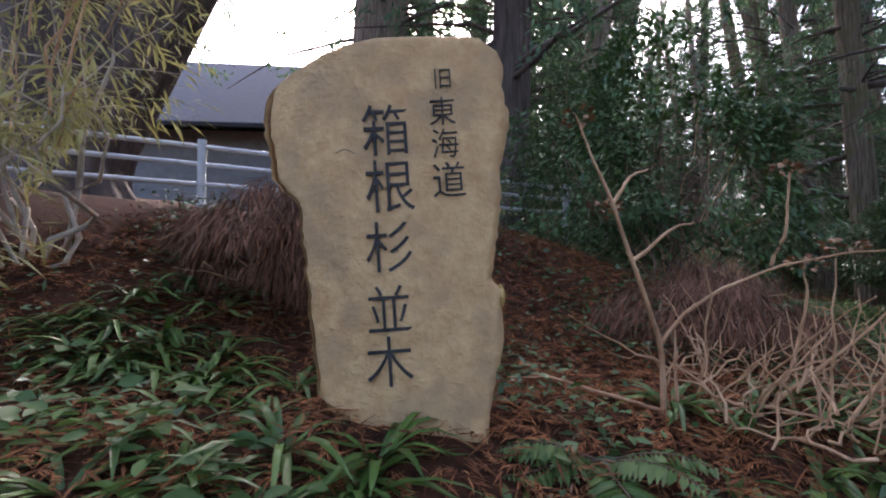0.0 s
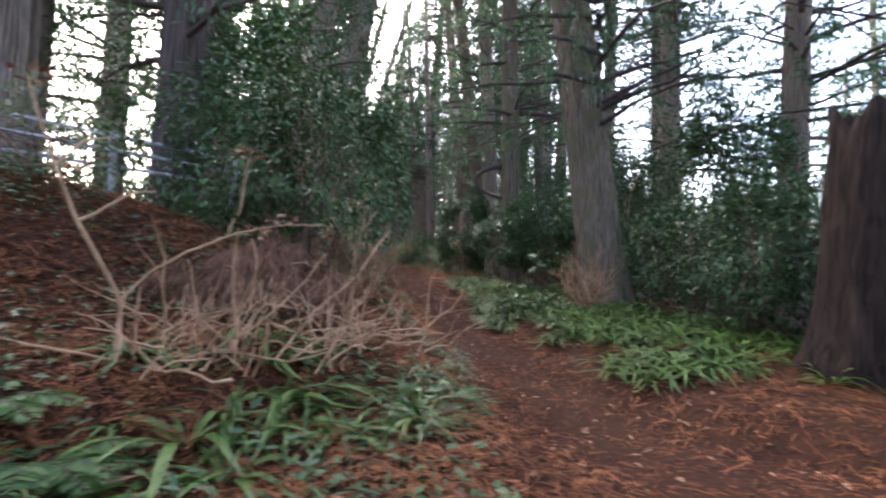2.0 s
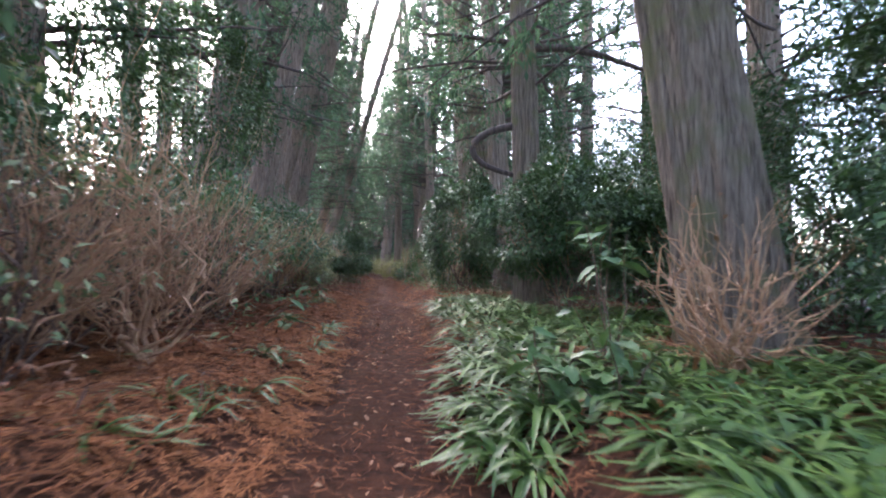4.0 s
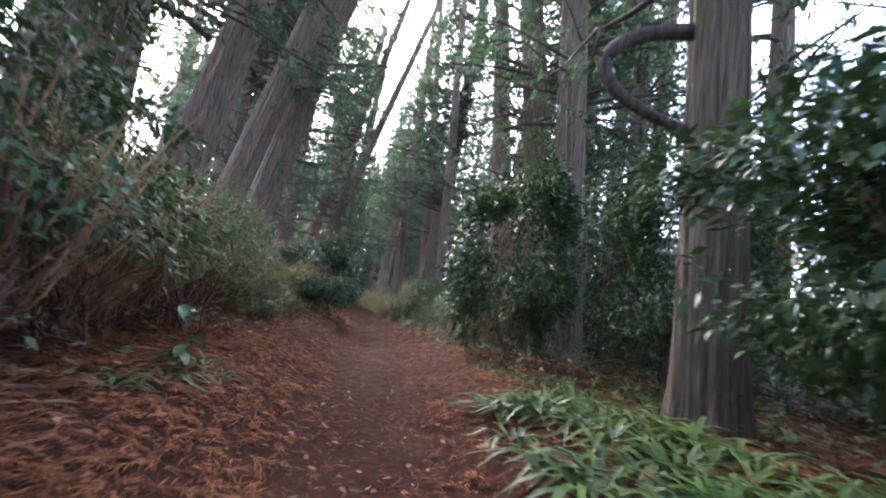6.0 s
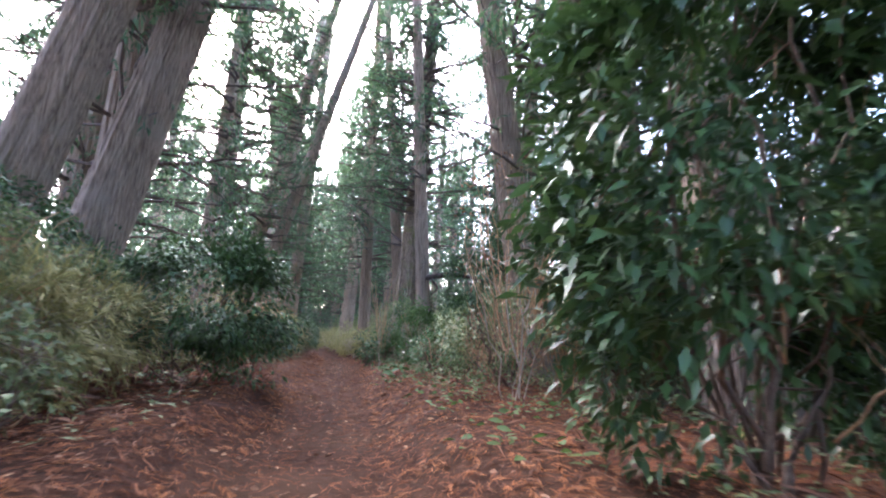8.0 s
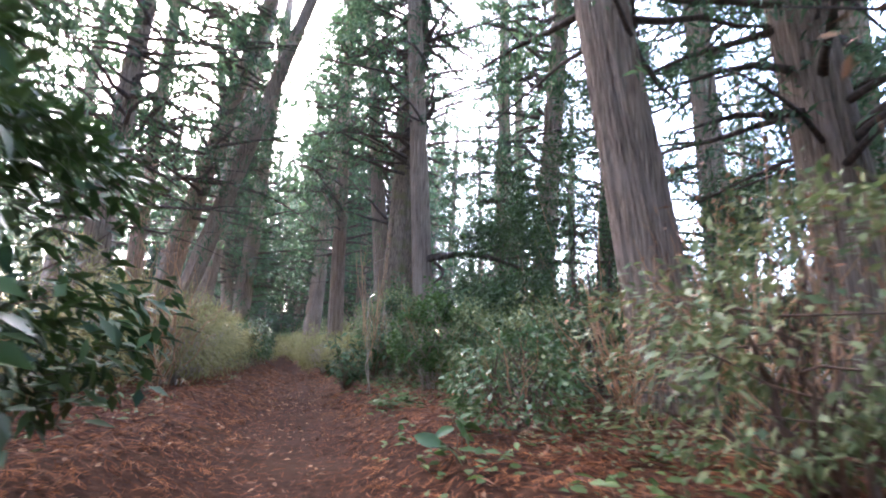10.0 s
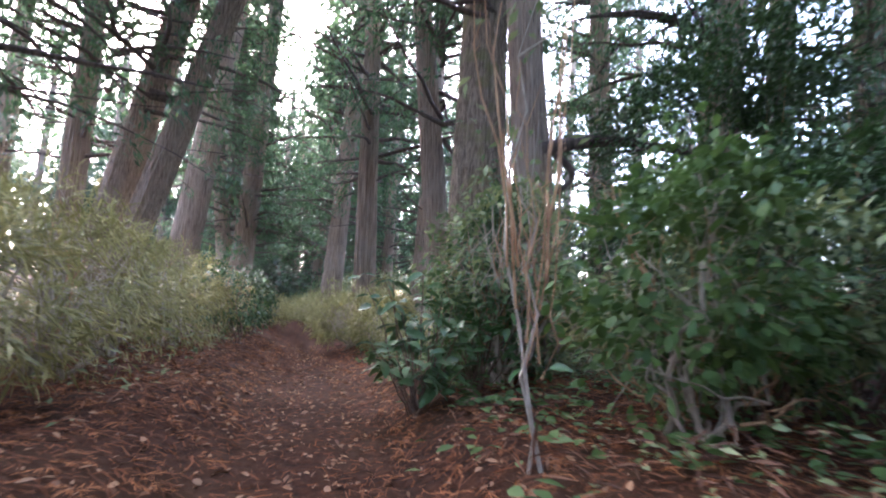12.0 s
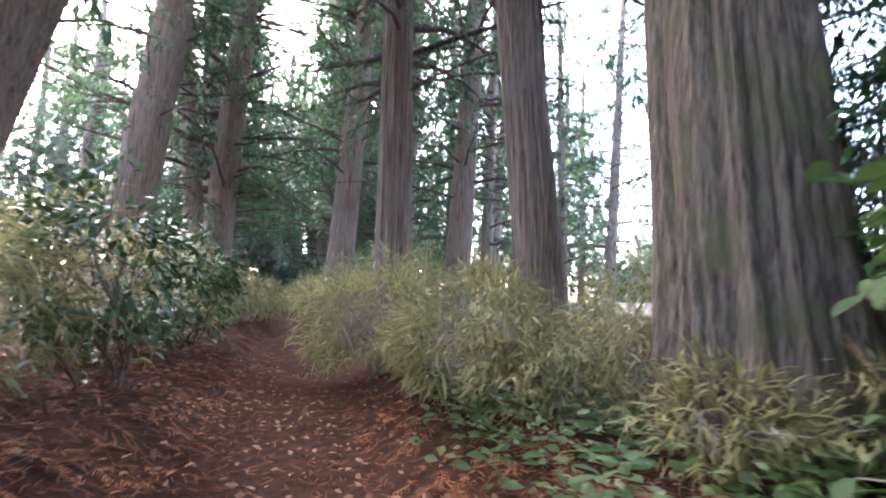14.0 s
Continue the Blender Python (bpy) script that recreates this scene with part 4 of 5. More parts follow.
# ---- dried hydrangea ----
def dried_hydrangea(x, y, turn):
    base = tagged(new("dried_hydrangea"), "bare winter hydrangea with crooked pale stems and withered heads", "shrub")
    base.matrix_world = pose(x, y, float(land(x, y)), 0, 0, turn)
    k = 0.00226
    main = (((0, 0), (5, 130), (-60, 280), (-95, 380), (-125, 460), (-150, 540)), ((5, 130), (60, 190), (130, 230), (210, 270), (300, 292), (380, 300)),
            ((32, 0), (38, 150)), ((20, 5), (-90, 45), (-200, 70), (-270, 62)), ((20, 5), (110, -30), (190, -65), (270, -120)), ((200, 20), (245, 110), (255, 220), (250, 270)),
            ((200, 20), (290, 100), (350, 160), (400, 230)), ((60, 5), (200, 20), (330, 5), (440, 30)), ((190, 262), (215, 330), (225, 430)), ((-60, 280), (10, 330), (60, 345)),
            ((300, 0), (380, 110), (470, 190), (540, 300)), ((330, 0), (420, 60), (560, 90)), ((-95, 380), (-60, 430), (-20, 450)))
    for m, line in enumerate(main):
        r = np.random.default_rng(m)
        pts = np.array([(a * k, 0.07 * math.sin(a / 90) + 0.04 * math.sin(b / 70), b * k) for a, b in line])
        s = np.linspace(0, len(pts) - 1, 4 * len(pts))
        wob = np.cumsum(r.normal(size=(len(s), 3)), 0) * 0.003
        wob = wob - wob[0]
        fine = np.stack([np.interp(s, np.arange(len(pts)), pts[:, d]) for d in range(3)], 1) + wob * (m > 0 or 0.4)
        part("stem", tubes("stem", [(fine, np.linspace(0.013 if m == 0 else 0.0085, 0.0035, len(s)))], M_TWIG, 6), base)
    r = np.random.default_rng(4)
    lines = []
    for _ in range(95):
        foot = np.array([r.uniform(0.05, 1.35), r.uniform(-0.45, 0.5), r.uniform(0.0, 0.12)])
        tip = foot + np.array([r.normal() * 0.22 + 0.06, r.normal() * 0.18, abs(r.normal()) * 0.26 + 0.03])
        p = wander(foot, tip, 7, 0.014)
        lines.append((p, np.linspace(0.006, 0.002, 7) * r.uniform(0.6, 1.4)))
        for _ in range(2):
            q = p[r.integers(2, 6)]
            lines.append((wander(q, q + r.normal(size=3) * 0.07 + np.array([0.02, 0, 0.06]), 4, 0.008), np.linspace(0.0024, 0.001, 4)))
    part("twig_tangle", tubes("twig_tangle", lines, M_TWIG, 4), base)
    for a, b, c in ((-100, 372, 0.0), (225, 440, 0.02), (300, 305, -0.03), (-150, 545, 0.0), (255, 275, 0.04)):
        n = 34
        q = unit(r.normal(size=(n, 3))) * np.array([0.06, 0.06, 0.022])
        head = leaves("flower_head", q + np.array([a * k, c, b * k]), q + np.array([0, 0, 0.03]) + r.normal(size=(n, 3)) * 0.02, r.uniform(0.018, 0.036, n), r.uniform(0.02, 0.03, n), M_DRYLEAF, broad=True)
        part("flower_head", head, base, "withered tan flower head")


dried_hydrangea(-1.12, -2.13, 24)
bush("bare_shrub", 2.6, 3.4, 0.55, 0.5, 0.05, 1.2, 60, SMALL, "bare twiggy shrub at the foot of a cedar", 10, 60, M_DRYLEAF, M_TWIG, seed=200)
bush("bare_shrub", 0.4, 16.0, 0.75, 0.6, 0.9, 3.0, 520, SMALL, "thin pale-stemmed sapling with brown dead leaves", 6, 30, M_DRYLEAF, M_PALESTEM, seed=201, crooked=0.045, thick=0.5)
bush("bare_shrub", -4.5, 22.3, 0.7, 0.6, 0.4, 2.2, 80, SMALL, "leafless arching shrub at the path edge", 10, 40, M_DRYLEAF, M_TWIG, seed=202)
bush("bare_shrub", -2.7, 9.0, 0.8, 0.8, 0.2, 1.8, 60, SMALL, "leafless tangle of grey-brown branches", 10, 50, M_DRYLEAF, M_TWIG, seed=203)
bush("bare_shrub", -1.05, 3.3, 0.55, 0.7, 0.1, 1.6, 60, SMALL, "leafless tangle of pale dead branches", 10, 70, M_DRYLEAF, M_TWIG, seed=204)
bush("bare_shrub", -1.72, 22.6, 0.3, 0.28, 0.7, 2.7, 110, SMALL, "crooked pale sapling with a few yellow leaves", 2, 12, M_SHRUB, M_PALESTEM, seed=205, crooked=0.05, thick=0.55)

# withered fern mound and bamboo behind the stone
bush("withered_fern", -3.2, -2.2, 0.62, 0.5, 0.0, 0.66, 14000, (0.15, 0.007, False), "drooping mound of withered brown fern fronds", 8, 12, M_BROWNFERN, M_STEM, seed=206, category="fern", sag=1.5)
bush("withered_fern", -0.9, -0.9, 0.6, 0.5, 0.0, 0.5, 7000, (0.13, 0.007, False), "low mound of withered brown fern fronds", 8, 14, M_BROWNFERN, M_STEM, seed=207, category="fern", sag=1.5)
bush("bamboo_clump", -4.3, -3.1, 0.8, 0.7, 0.5, 2.3, 2600, (0.16, 0.02, False), "thin bamboo with pale narrow leaves", 12, 10, M_SASA, M_PALESTEM, seed=208, category="bamboo")
bush("bamboo_clump", -4.0, -3.9, 0.6, 0.6, 0.1, 1.4, 1600, (0.15, 0.018, False), "low bamboo with pale narrow leaves", 12, 10, M_SASA, M_PALESTEM, seed=209, category="bamboo")
bush("evergreen_bush", -6.6, -4.4, 1.0, 1.0, 0.3, 3.4, 3000, HOLLY, "dark evergreen on the bank", 7, 4, M_CAMELLIA, seed=210)
bush("evergreen_bush", -3.4, 0.2, 0.8, 0.7, 0.1, 1.0, 1500, SMALL, "low weedy growth under the fence", 7, 12, M_SHRUB, seed=211)

# roadside fence on the bank
fence = tagged(new("roadside_fence"), "weathered white pipe fence with square posts", "fence")
fence.location = (-4.9, -1.6, float(land(-4.9, -1.6)))
way = np.array([0.5, 0.866, 0])
for s in np.arange(-4.5, 4.6, 1.5):
    p = way * s
    z = float(land(-4.9 + p[0], -1.6 + p[1])) - fence.location.z
    part("post", tubes("post", [(np.array([[p[0], p[1], z - 0.15], [p[0], p[1], 0.62]]), 0.045), (np.array([[p[0], p[1], 0.62], [p[0], p[1], 0.625]]), (0.045, 0.001))], M_RAIL, 4), fence)
for h in (0.22, 0.4, 0.56):
    part("rail", tubes("rail", [(np.stack([way * -4.6 + (0, 0, h), way * 4.6 + (0, 0, h)]), 0.022)], M_RAIL, 8), fence)

# house with a grey roof beyond the bank
house = tagged(new("house"), "house with a dark grey sheet roof beyond the road", "house")
house.matrix_world = pose(-14.0, 4.6, 1.5, 0, 0, 35)


def box_mesh(name, lo, hi, mat, bevel=0.02):
    bm = bmesh.new()
    bmesh.ops.create_cube(bm, size=1)
    for v in bm.verts:
        v.co = Vector([lo[d] + (v.co[d] + 0.5) * (hi[d] - lo[d]) for d in range(3)])
    bmesh.ops.bevel(bm, geom=bm.edges[:], offset=bevel, segments=1, affect="EDGES")
    me = bpy.data.meshes.new(name)
    bm.to_mesh(me)
    bm.free()
    me.materials.append(mat)
    return me


part("wall", box_mesh("wall", (-4, -3, -1.5), (4, 3, 2.9), M_PLASTER), house)
for gx_ in (-4.0, 3.8):
    corners = [(gx_ + dx, yy, zz) for dx in (0, 0.2) for yy, zz in ((-3, 2.88), (3, 2.88), (0, 5.1))]
    part("gable", raw_mesh("gable", corners, [(0, 2, 1, 1), (3, 4, 5, 5), (0, 1, 4, 3), (1, 2, 5, 4), (2, 0, 3, 5)][2:], M_PLASTER), house)
    part("gable_face", raw_mesh("gable_face", corners, [(0, 2, 1), (3, 4, 5)], M_PLASTER), house)
for sg in (-1, 1):
    rf = part("roof", box_mesh("roof", (-4.6, 0, -0.06), (4.6, 4.85, 0.06), M_ROOF), house)
    rf.matrix_local = pose(0, 0, 5.7, 0, 0, 0 if sg > 0 else 180) @ pose(0, 0, 0, -37, 0, 0)

# torn stump and small stone marker
def stump_mesh():
    r = np.random.default_rng(8)
    seg, zs = 36, np.linspace(-0.2, 1, 16)
    a = np.linspace(0, 2 * np.pi, seg, endpoint=False)
    top = 1.75 + 0.35 * np.abs(np.sin(a * 2.5 + 1)) + 0.22 * r.random(seg)
    v = []
    for s in zs:
        z = np.where(s < 0, s, s * top)
        rad = 0.36 * (1 + 0.35 * np.exp(-np.maximum(z, 0) / 0.25)) * (1 + 0.06 * np.sin(a * 7) + 0.04 * r.normal(size=seg)) * (1 - 0.12 * max(s, 0))
        v.append(np.stack([rad * np.cos(a), rad * np.sin(a), z], 1))
    v.append(np.stack([0.12 * np.cos(a), 0.12 * np.sin(a), 0 * a + 1.35], 1))
    v = np.concatenate(v)
    k = len(zs) + 1
    i, j = np.meshgrid(np.arange(k - 1), np.arange(seg), indexing="ij")
    f = np.stack([i * seg + j, i * seg + (j + 1) % seg, (i + 1) * seg + (j + 1) % seg, (i + 1) * seg + j], -1).reshape(-1, 4)
    return raw_mesh("stump", v, f, M_ROT, True)


st = tagged(part("torn_stump", stump_mesh()), "broken dark tree stump with a splintered top", "stump")
st.location = (3.72, -0.42, float(land(3.72, -0.42)))


def marker_mesh():
    bm = bmesh.new()
    bmesh.ops.create_cube(bm, size=1)
    bmesh.ops.subdivide_edges(bm, edges=bm.edges[:], cuts=5, use_grid_fill=True)
    for v in bm.verts:
        c = v.co.copy()
        arch = 0.16 * (c.x * 2) ** 2 if c.z > 0.3 else 0
        v.co = Vector((c.x * 0.4, c.y * 0.2, (c.z + 0.5) * 0.62 - 0.1 - arch * 0.5)) + Vector((noise.noise(c * 4), noise.noise(c * 4 + Vector((5, 0, 0))), noise.noise(c * 4 + Vector((0, 9, 0))))) * 0.012
    bmesh.ops.bevel(bm, geom=[e for e in bm.edges if e.is_manifold and e.calc_face_angle() > 1.0], offset=0.012, segments=2, affect="EDGES")
    me = bpy.data.meshes.new("marker")
    bm.to_mesh(me)
    bm.free()
    me.materials.append(M_MOSSSTONE)
    return me


mk = tagged(part("stone_marker", marker_mesh()), "small mossy grey stone marker with a rounded top", "stone marker")
mk.matrix_world = pose(3.36, -1.34, float(land(3.36, -1.34)), 0, 0, -30)

# ---- the road at the side ----
ry = np.linspace(-60, 90, 76)
rx0 = 9.2 + 0.0 * ry
rv = np.concatenate([np.stack([rx0 + w, ry, land(rx0 + 2, ry) * 0 + 0.52], 1) for w in (0, 4.6)])
rf_ = np.array([(q, q + 76, q + 77, q + 1) for q in range(75)])
tagged(part("road", raw_mesh("road", rv, rf_, M_ROAD)), "grey asphalt road beside the wood", "road", kind="structure")
tagged(part("kerb_wall", box_mesh("kerb_wall", (8.85, -60, 0.1), (9.15, 90, 0.98), M_CONCRETE)), "low pale concrete wall along the road", "wall", kind="structure")

# ---- far woods ----
def woods(name, n, ang0, ang1, r0, r1, h, label):
    a, d = rng.uniform(radians(ang0), radians(ang1), n), rng.uniform(r0, r1, n)
    x, y = -np.sin(a) * d - 2, np.cos(a) * d + 12
    top = h * (0.6 + 0.25 * np.sin(a * 23) + 0.2 * np.sin(a * 51 + 1) + 0.1 * rng.random(n))
    at = np.stack([x, y, land(x, y) + top * rng.random(n) ** 0.8], 1)
    me = leaves(name, at, rng.normal(size=(n, 3)) - np.array([0, 0, 0.3]), rng.uniform(0.5, 1.3, n), rng.uniform(0.3, 0.7, n), M_WOODS, plain=True)
    tagged(part(name, me), label, "woods", kind="stuff")


woods("far_woods", 24000, -30, 60, 46, 75, 13, "distant mixed woods behind the cedars")
woods("far_woods", 7000, 75, 200, 26, 50, 7.5, "distant woods on the hillside")
woods("far_woods", 9000, -175, -38, 26, 60, 4.5, "low distant trees beyond the road")

# ---- litter ----
def litter(name, n, y0, y1, spread, length, width, mat, label, lift=0.03, tight=1.0):
    y = rng.uniform(y0, y1, n)
    u = np.sign(rng.uniform(-1, 1, n)) * spread * rng.random(n) ** tight
    x = path_x(y) + u
    a = rng.uniform(0, 6.28, n)
    ln = length * rng.uniform(0.5, 1.5, n)
    s = np.array([-0.5, 0, 0.5])
    bend = rng.normal(size=n) * 0.25
    dirx, diry = np.cos(a), np.sin(a)
    px = x[:, None] + dirx[:, None] * ln[:, None] * s - diry[:, None] * (ln * bend)[:, None] * (0.25 - s * s)
    py = y[:, None] + diry[:, None] * ln[:, None] * s + dirx[:, None] * (ln * bend)[:, None] * (0.25 - s * s)
    pz = land(px, py) + 0.004 + lift * rng.random((n, 1)) ** 2 + ln[:, None] * rng.normal(size=(n, 1)) * 0.12 * s
    w = (width * rng.uniform(0.6, 1.4, n))[:, None] / 2
    a_ = np.stack([px - diry[:, None] * w, py + dirx[:, None] * w, pz], -1)
    b_ = np.stack([px + diry[:, None] * w, py - dirx[:, None] * w, pz + 0.002], -1)
    v = np.concatenate([a_, b_], 1)
    f = (np.arange(n)[:, None, None] * 6 + np.array([(0, 1, 4, 3), (1, 2, 5, 4)])[None]).reshape(-1, 4)
    tagged(part(name, raw_mesh(name, v.reshape(-1, 3), f, mat)), label, "litter", kind="stuff")


litter("needle_litter", 90000, -4.6, 12, 3.0, 0.052, 0.005, M_NEEDLE, "fallen red-brown cedar needles over the path", 0.03, 0.75)
litter("needle_litter", 85000, 12, 30, 3.0, 0.055, 0.0055, M_NEEDLE, "fallen red-brown cedar needles over the path", 0.03, 0.75)
litter("frond_litter", 17000, -4.6, 28, 3.6, 0.12, 0.009, M_NEEDLE, "dead cedar fronds heaped along the path's edges", 0.04, 0.5)


def sprig_litter(n, x, y, size, label):
    """Fallen cedar sprigs: a curved axis with short needled side shoots."""
    k = 9
    s = np.linspace(0, 1, k)
    a = rng.uniform(0, 6.28, (n, 1))
    ln = size * rng.uniform(0.6, 1.5, (n, 1))
    turn = a + rng.normal(size=(n, 1)) * 0.9 * s
    px = x[:, None] + np.cumsum(np.cos(turn) * ln / k, 1)
    py = y[:, None] + np.cumsum(np.sin(turn) * ln / k, 1)
    pz = land(px, py) + 0.012 + rng.uniform(0, 0.03, (n, 1)) + ln * 0.15 * np.sin(np.pi * s) * rng.random((n, 1))
    at, way, big = [], [], []
    for side in (-1, 1):
        t = turn + side * rng.uniform(0.35, 0.7, turn.shape)
        at.append(np.stack([px, py, pz], -1).reshape(-1, 3))
        way.append(np.stack([np.cos(t), np.sin(t), rng.normal(size=t.shape) * 0.25], -1).reshape(-1, 3))
        big.append((ln * (0.42 - 0.25 * s)).ravel())
    at.append(np.stack([px, py, pz], -1).reshape(-1, 3))
    way.append(np.stack([np.cos(turn), np.sin(turn), 0 * turn], -1).reshape(-1, 3))
    big.append((ln * 0.2 + 0 * s).ravel())
    big = np.concatenate(big)
    me = leaves("sprig_litter", np.concatenate(at), np.concatenate(way), big, 0.006 + 0 * big, M_SPRIG, plain=True, droop=0.1)
    tagged(part("sprig_litter", me), label, "litter", kind="stuff")


def leaf_litter(n, y0, y1, spread):
    y = rng.uniform(y0, y1, n)
    x = path_x(y) + spread * rng.normal(size=n) * 0.6
    at = np.stack([x, y, land(x, y) + 0.012 + 0.02 * rng.random(n)], 1)
    way = np.stack([rng.normal(size=n), rng.normal(size=n), rng.normal(size=n) * 0.15], 1)
    tagged(part("leaf_litter", leaves("leaf_litter", at, way, rng.uniform(0.025, 0.065, n), rng.uniform(0.014, 0.035, n), M_DRYLEAF, broad=True)), "scattered dry tan leaves on the litter", "litter", kind="stuff")


py_ = rng.uniform(-4.4, 30, 5200)
sprig_litter(5200, path_x(py_) + np.sign(rng.uniform(-1, 1, 5200)) * (0.5 + 2.4 * rng.random(5200) ** 1.2), py_, 0.14, "heaped orange-brown cedar sprigs along the path")
sprig_litter(2600, rng.uniform(-4.4, 0.6, 2600), rng.uniform(-3.9, 0.2, 2600), 0.15, "orange-brown cedar sprigs on the bank round the stone")
ly_ = rng.uniform(0.2, 11, 2000)
sprig_litter(2000, path_x(ly_) - 0.45 - 1.6 * rng.random(2000), ly_, 0.15, "deep orange-brown cedar sprigs before the thicket")
ny_ = rng.uniform(1.9, 5.2, 1300)
sprig_litter(1300, path_x(ny_) - 0.45 - 1.9 * rng.random(1300), ny_, 0.17, "bright orange-brown cedar sprigs beside the path")
leaf_litter(2600, -4.6, 29, 2.2)
leaf_litter(1400, 22, 31, 1.6)



def side_litter(n):
    """Needles and fronds heaped round the stone."""
    x, y = rng.uniform(-4.6, 1.0, n), rng.uniform(-4.2, 0.5, n)
    at = np.stack([x, y, land(x, y) + 0.01 + 0.05 * rng.random(n) ** 2], 1)
    way = np.stack([rng.normal(size=n), rng.normal(size=n), rng.normal(size=n) * 0.25], 1)
    tagged(part("frond_litter", leaves("frond_litter", at, way, rng.uniform(0.04, 0.14, n), rng.uniform(0.005, 0.012, n), M_NEEDLE)), "dead cedar fronds round the stone", "litter", kind="stuff")


side_litter(26000)


# curled dead bough of the mossy cedar
bough = tagged(new("curled_bough"), "thick dark bough curling back from a cedar", "bough")
bough.location = (2.22, 9.45, float(land(2.22, 9.45)))
q = np.linspace(0, 1, 24)
part("curl", tubes("curl", [(np.stack([-0.35 - 0.75 * np.sin(np.pi * q) + 0.05 * np.sin(q * 9), 0.0 - 0.12 * np.sin(q * 3), 3.38 - 0.95 * q + 0.09 * np.sin(q * 6.3)], 1), np.linspace(0.075, 0.045, 24))], M_BARK_DARK, 8), bough)
part("arm", tubes("arm", [(np.stack([-0.2 + 2.9 * q, -0.3 * q, 4.9 - 0.55 * q + 0.12 * np.sin(q * 5)], 1), np.linspace(0.09, 0.03, 24))], M_BARK_DARK, 8), bough)
arm = tagged(new("low_bough"), "thick dark bough reaching out from a cedar towards the road", "bough")
arm.location = (-0.64, 26.34, float(land(-0.64, 26.34)))
part("bough", tubes("bough", [(np.stack([-0.1 + 2.3 * q, -0.1 - 0.25 * q, 2.65 + 0.2 * np.sin(q * 3.4) - 0.12 * q], 1), np.linspace(0.1, 0.035, 24))], M_BARK_DARK, 8), arm)
part("hook", tubes("hook", [(np.stack([0.12 + 0.22 * np.sin(np.pi * q), 0.0 * q - 0.12, 2.6 - 0.5 * q], 1), np.linspace(0.05, 0.025, 24))], M_BARK_DARK, 6), arm)


# ---- low undergrowth on both sides ----
def undergrowth(n, y0, y1, near, far, side, mat, length, width, height, label):
    y = rng.uniform(y0, y1, n)
    u = side * (near + (far - near) * rng.random(n))
    x = path_x(y) + u
    patch = np.sin(x * 1.7 + 2 * np.sin(y * 0.8)) + np.sin(y * 2.1 + x) + rng.normal(size=n) * 0.8
    x, y = x[patch > 0], y[patch > 0]
    m = len(x)
    at = np.stack([x, y, land(x, y) + 0.02 + height * rng.random(m) ** 1.6], 1)
    way = np.stack([rng.normal(size=m), rng.normal(size=m), rng.uniform(-0.2, 0.5, m)], 1)
    tagged(part("undergrowth", leaves("undergrowth", at, way, rng.uniform(0.6, 1.3, m) * length, rng.uniform(0.6, 1.3, m) * width, mat)), label, "undergrowth", kind="stuff")


undergrowth(26000, -3, 30, 2.6, 8.5, 1, M_CAMELLIA, 0.11, 0.035, 0.45, "dark leafy undergrowth towards the road")
undergrowth(9000, 9, 30, 1.2, 4.0, 1, M_SHRUB, 0.06, 0.024, 0.3, "mixed green undergrowth beside the path")
undergrowth(16000, 1, 34, 1.1, 6.0, -1, M_SHRUB, 0.09, 0.03, 0.4, "mixed green undergrowth under the thicket")
undergrowth(15000, 24.9, 29, 0.85, 3.4, 1, M_SHRUB, 0.05, 0.028, 0.2, "low light-green herbs beside the path")
undergrowth(18000, -1, 14, 2.2, 6.5, 1, M_NEEDLE, 0.11, 0.01, 0.04, "fallen red-brown fronds under the roadside bushes")
undergrowth(9000, 1, 7, 0.7, 2.2, -1, M_NEEDLE, 0.12, 0.009, 0.13, "heaped orange-brown dead fronds beside the path")
undergrowth(14000, 1, 30, 0.8, 4.0, -1, M_BROWNFERN, 0.13, 0.012, 0.35, "withered brown undergrowth under the thicket")
undergrowth(12000, 11, 30, 0.8, 4.5, 1, M_BROWNFERN, 0.13, 0.012, 0.22, "withered brown fronds beside the path")

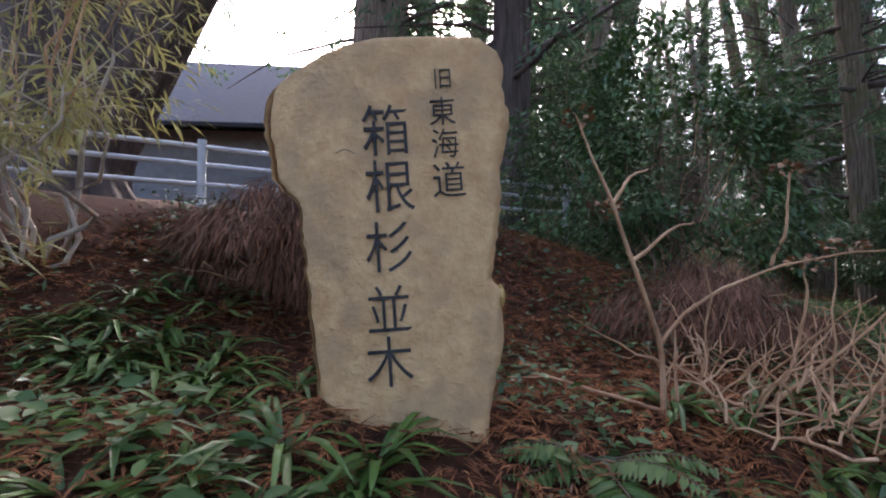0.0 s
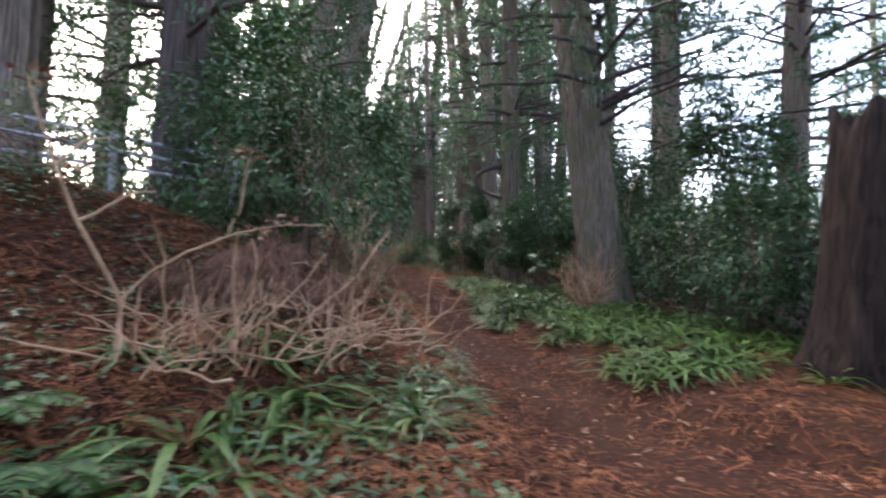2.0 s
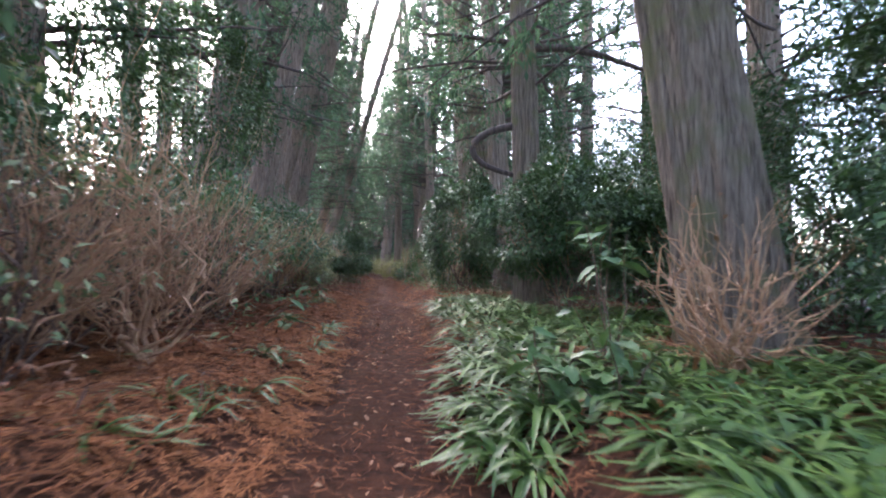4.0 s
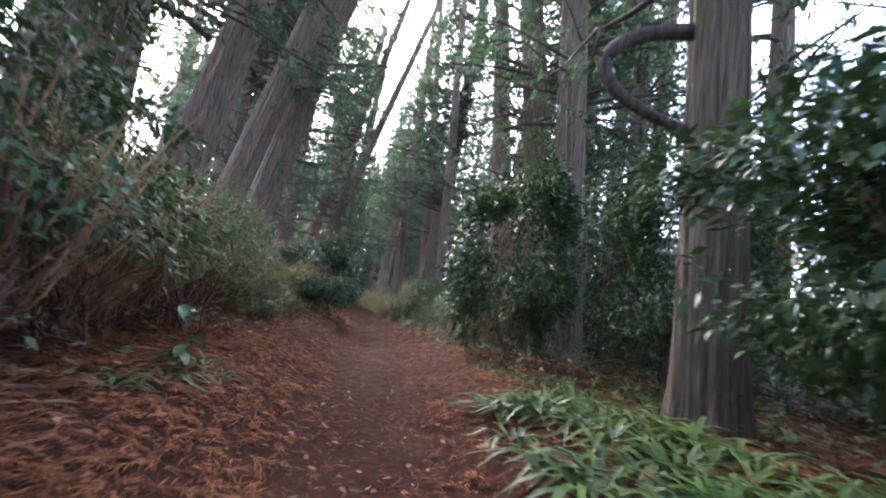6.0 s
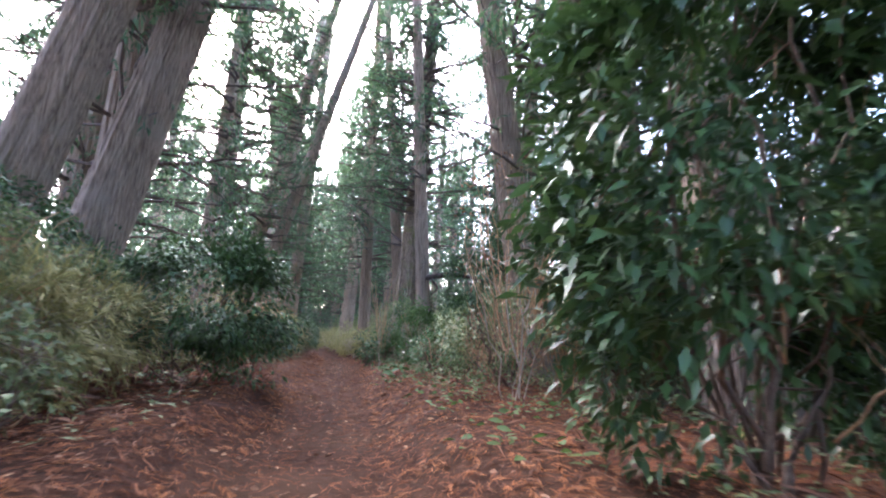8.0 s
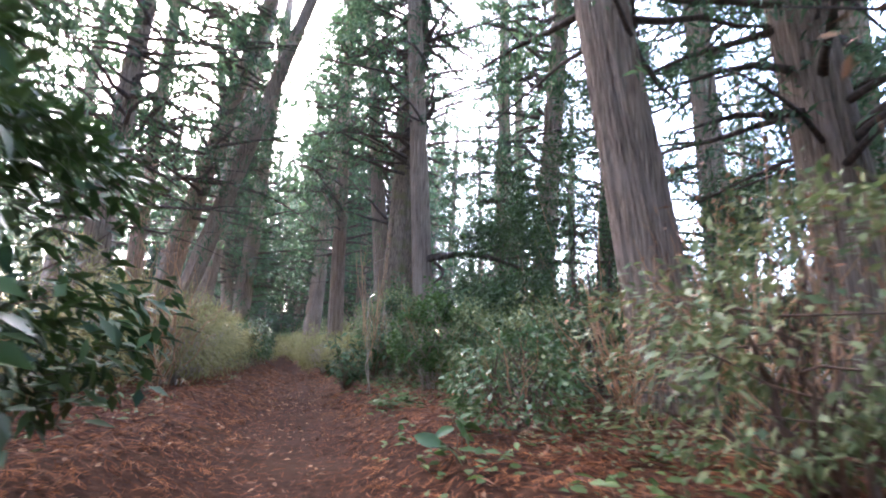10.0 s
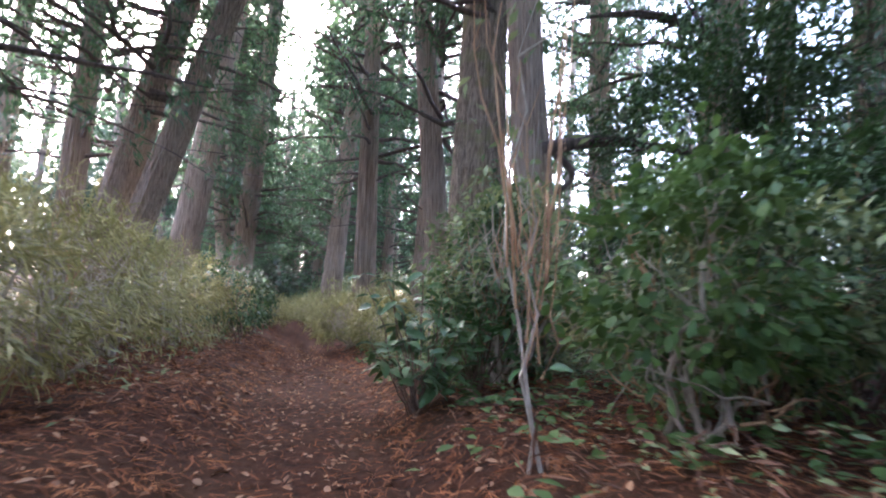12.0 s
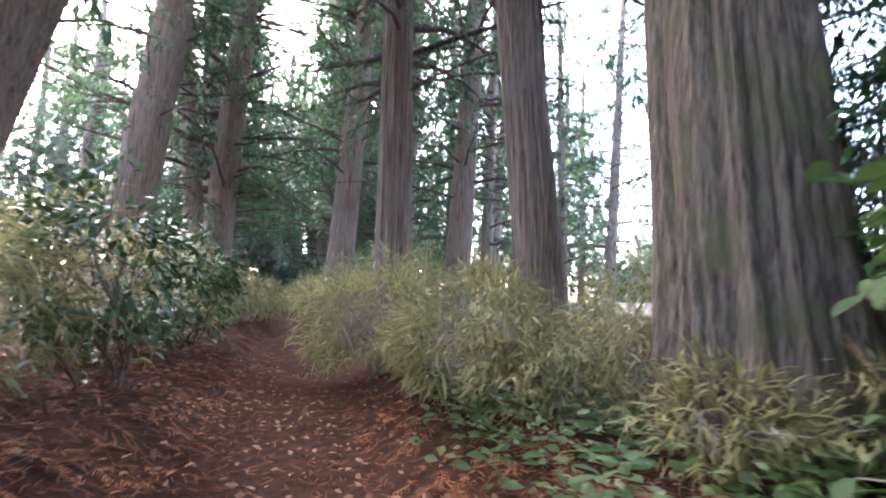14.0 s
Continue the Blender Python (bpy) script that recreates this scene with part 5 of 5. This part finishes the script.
for n in range(22):
    y = 33.5 + n * 0.9
    side = -1 if n % 2 else 1
    x = float(path_x(y)) + side * (1.35 + 0.5 * math.sin(n * 1.9))
    bush("bamboo_grass", x, y, 1.0, 0.9, 0.02, 1.15 + 0.2 * math.sin(n), 1300, (0.2, 0.03, False), "yellow-green bamboo grass clump with dry blades", 6, 0, M_SASA, M_PALESTEM, seed=300 + n, group="bamboo grass along the path", category="grass clump")
for n in range(14):
    y = 36.0 + n * 1.9
    x = float(path_x(y)) + (2.9 if n % 2 else -2.9)
    bush("evergreen_bush", x, y, 1.5, 1.3, 0.05, 2.0 + 0.4 * math.sin(n * 2), 1800, (0.16, 0.06, False), "green shrub along the avenue", 5, 0, M_SHRUB, seed=330 + n, group="shrubs along the avenue")
undergrowth(9000, 30, 60, 0.9, 8.0, 1, M_SHRUB, 0.16, 0.06, 0.5, "green undergrowth along the avenue")
undergrowth(9000, 30, 60, 0.9, 8.0, -1, M_SHRUB, 0.16, 0.06, 0.5, "green undergrowth along the avenue")
litter("needle_litter", 9000, 30, 48, 2.2, 0.12, 0.014, M_NEEDLE, "fallen red-brown cedar needles over the path", 0.03, 0.75)


def stone_growth(n, mat, length, width, height, label):
    """Low weeds on the bank round the stone."""
    x, y = rng.uniform(-4.8, 0.6, n), rng.uniform(-3.5, 0.6, n)
    keep = (np.sin(x * 3.1 + 1.5 * np.sin(y * 2.2)) + np.sin(y * 3.7 + x) + rng.normal(size=n) * 0.7 > 0.2) & ((np.abs(x + 1.95) > 0.55) | (np.abs(y + 2.85) > 0.3))
    x, y = x[keep], y[keep]
    m = len(x)
    at = np.stack([x, y, land(x, y) + 0.015 + height * rng.random(m) ** 1.5], 1)
    way = np.stack([rng.normal(size=m), rng.normal(size=m), rng.uniform(-0.1, 0.5, m)], 1)
    tagged(part("bank_weeds", leaves("bank_weeds", at, way, rng.uniform(0.6, 1.3, m) * length, rng.uniform(0.6, 1.3, m) * width, mat)), label, "weeds", kind="stuff")


stone_growth(17000, M_CAMELLIA, 0.065, 0.027, 0.13, "small dark-green weeds round the stone")
stone_growth(7000, M_NEEDLE, 0.13, 0.009, 0.09, "orange-brown dead fronds caught in the weeds")
stone_growth(4000, M_BROWNFERN, 0.1, 0.01, 0.12, "withered brown stalks round the stone")
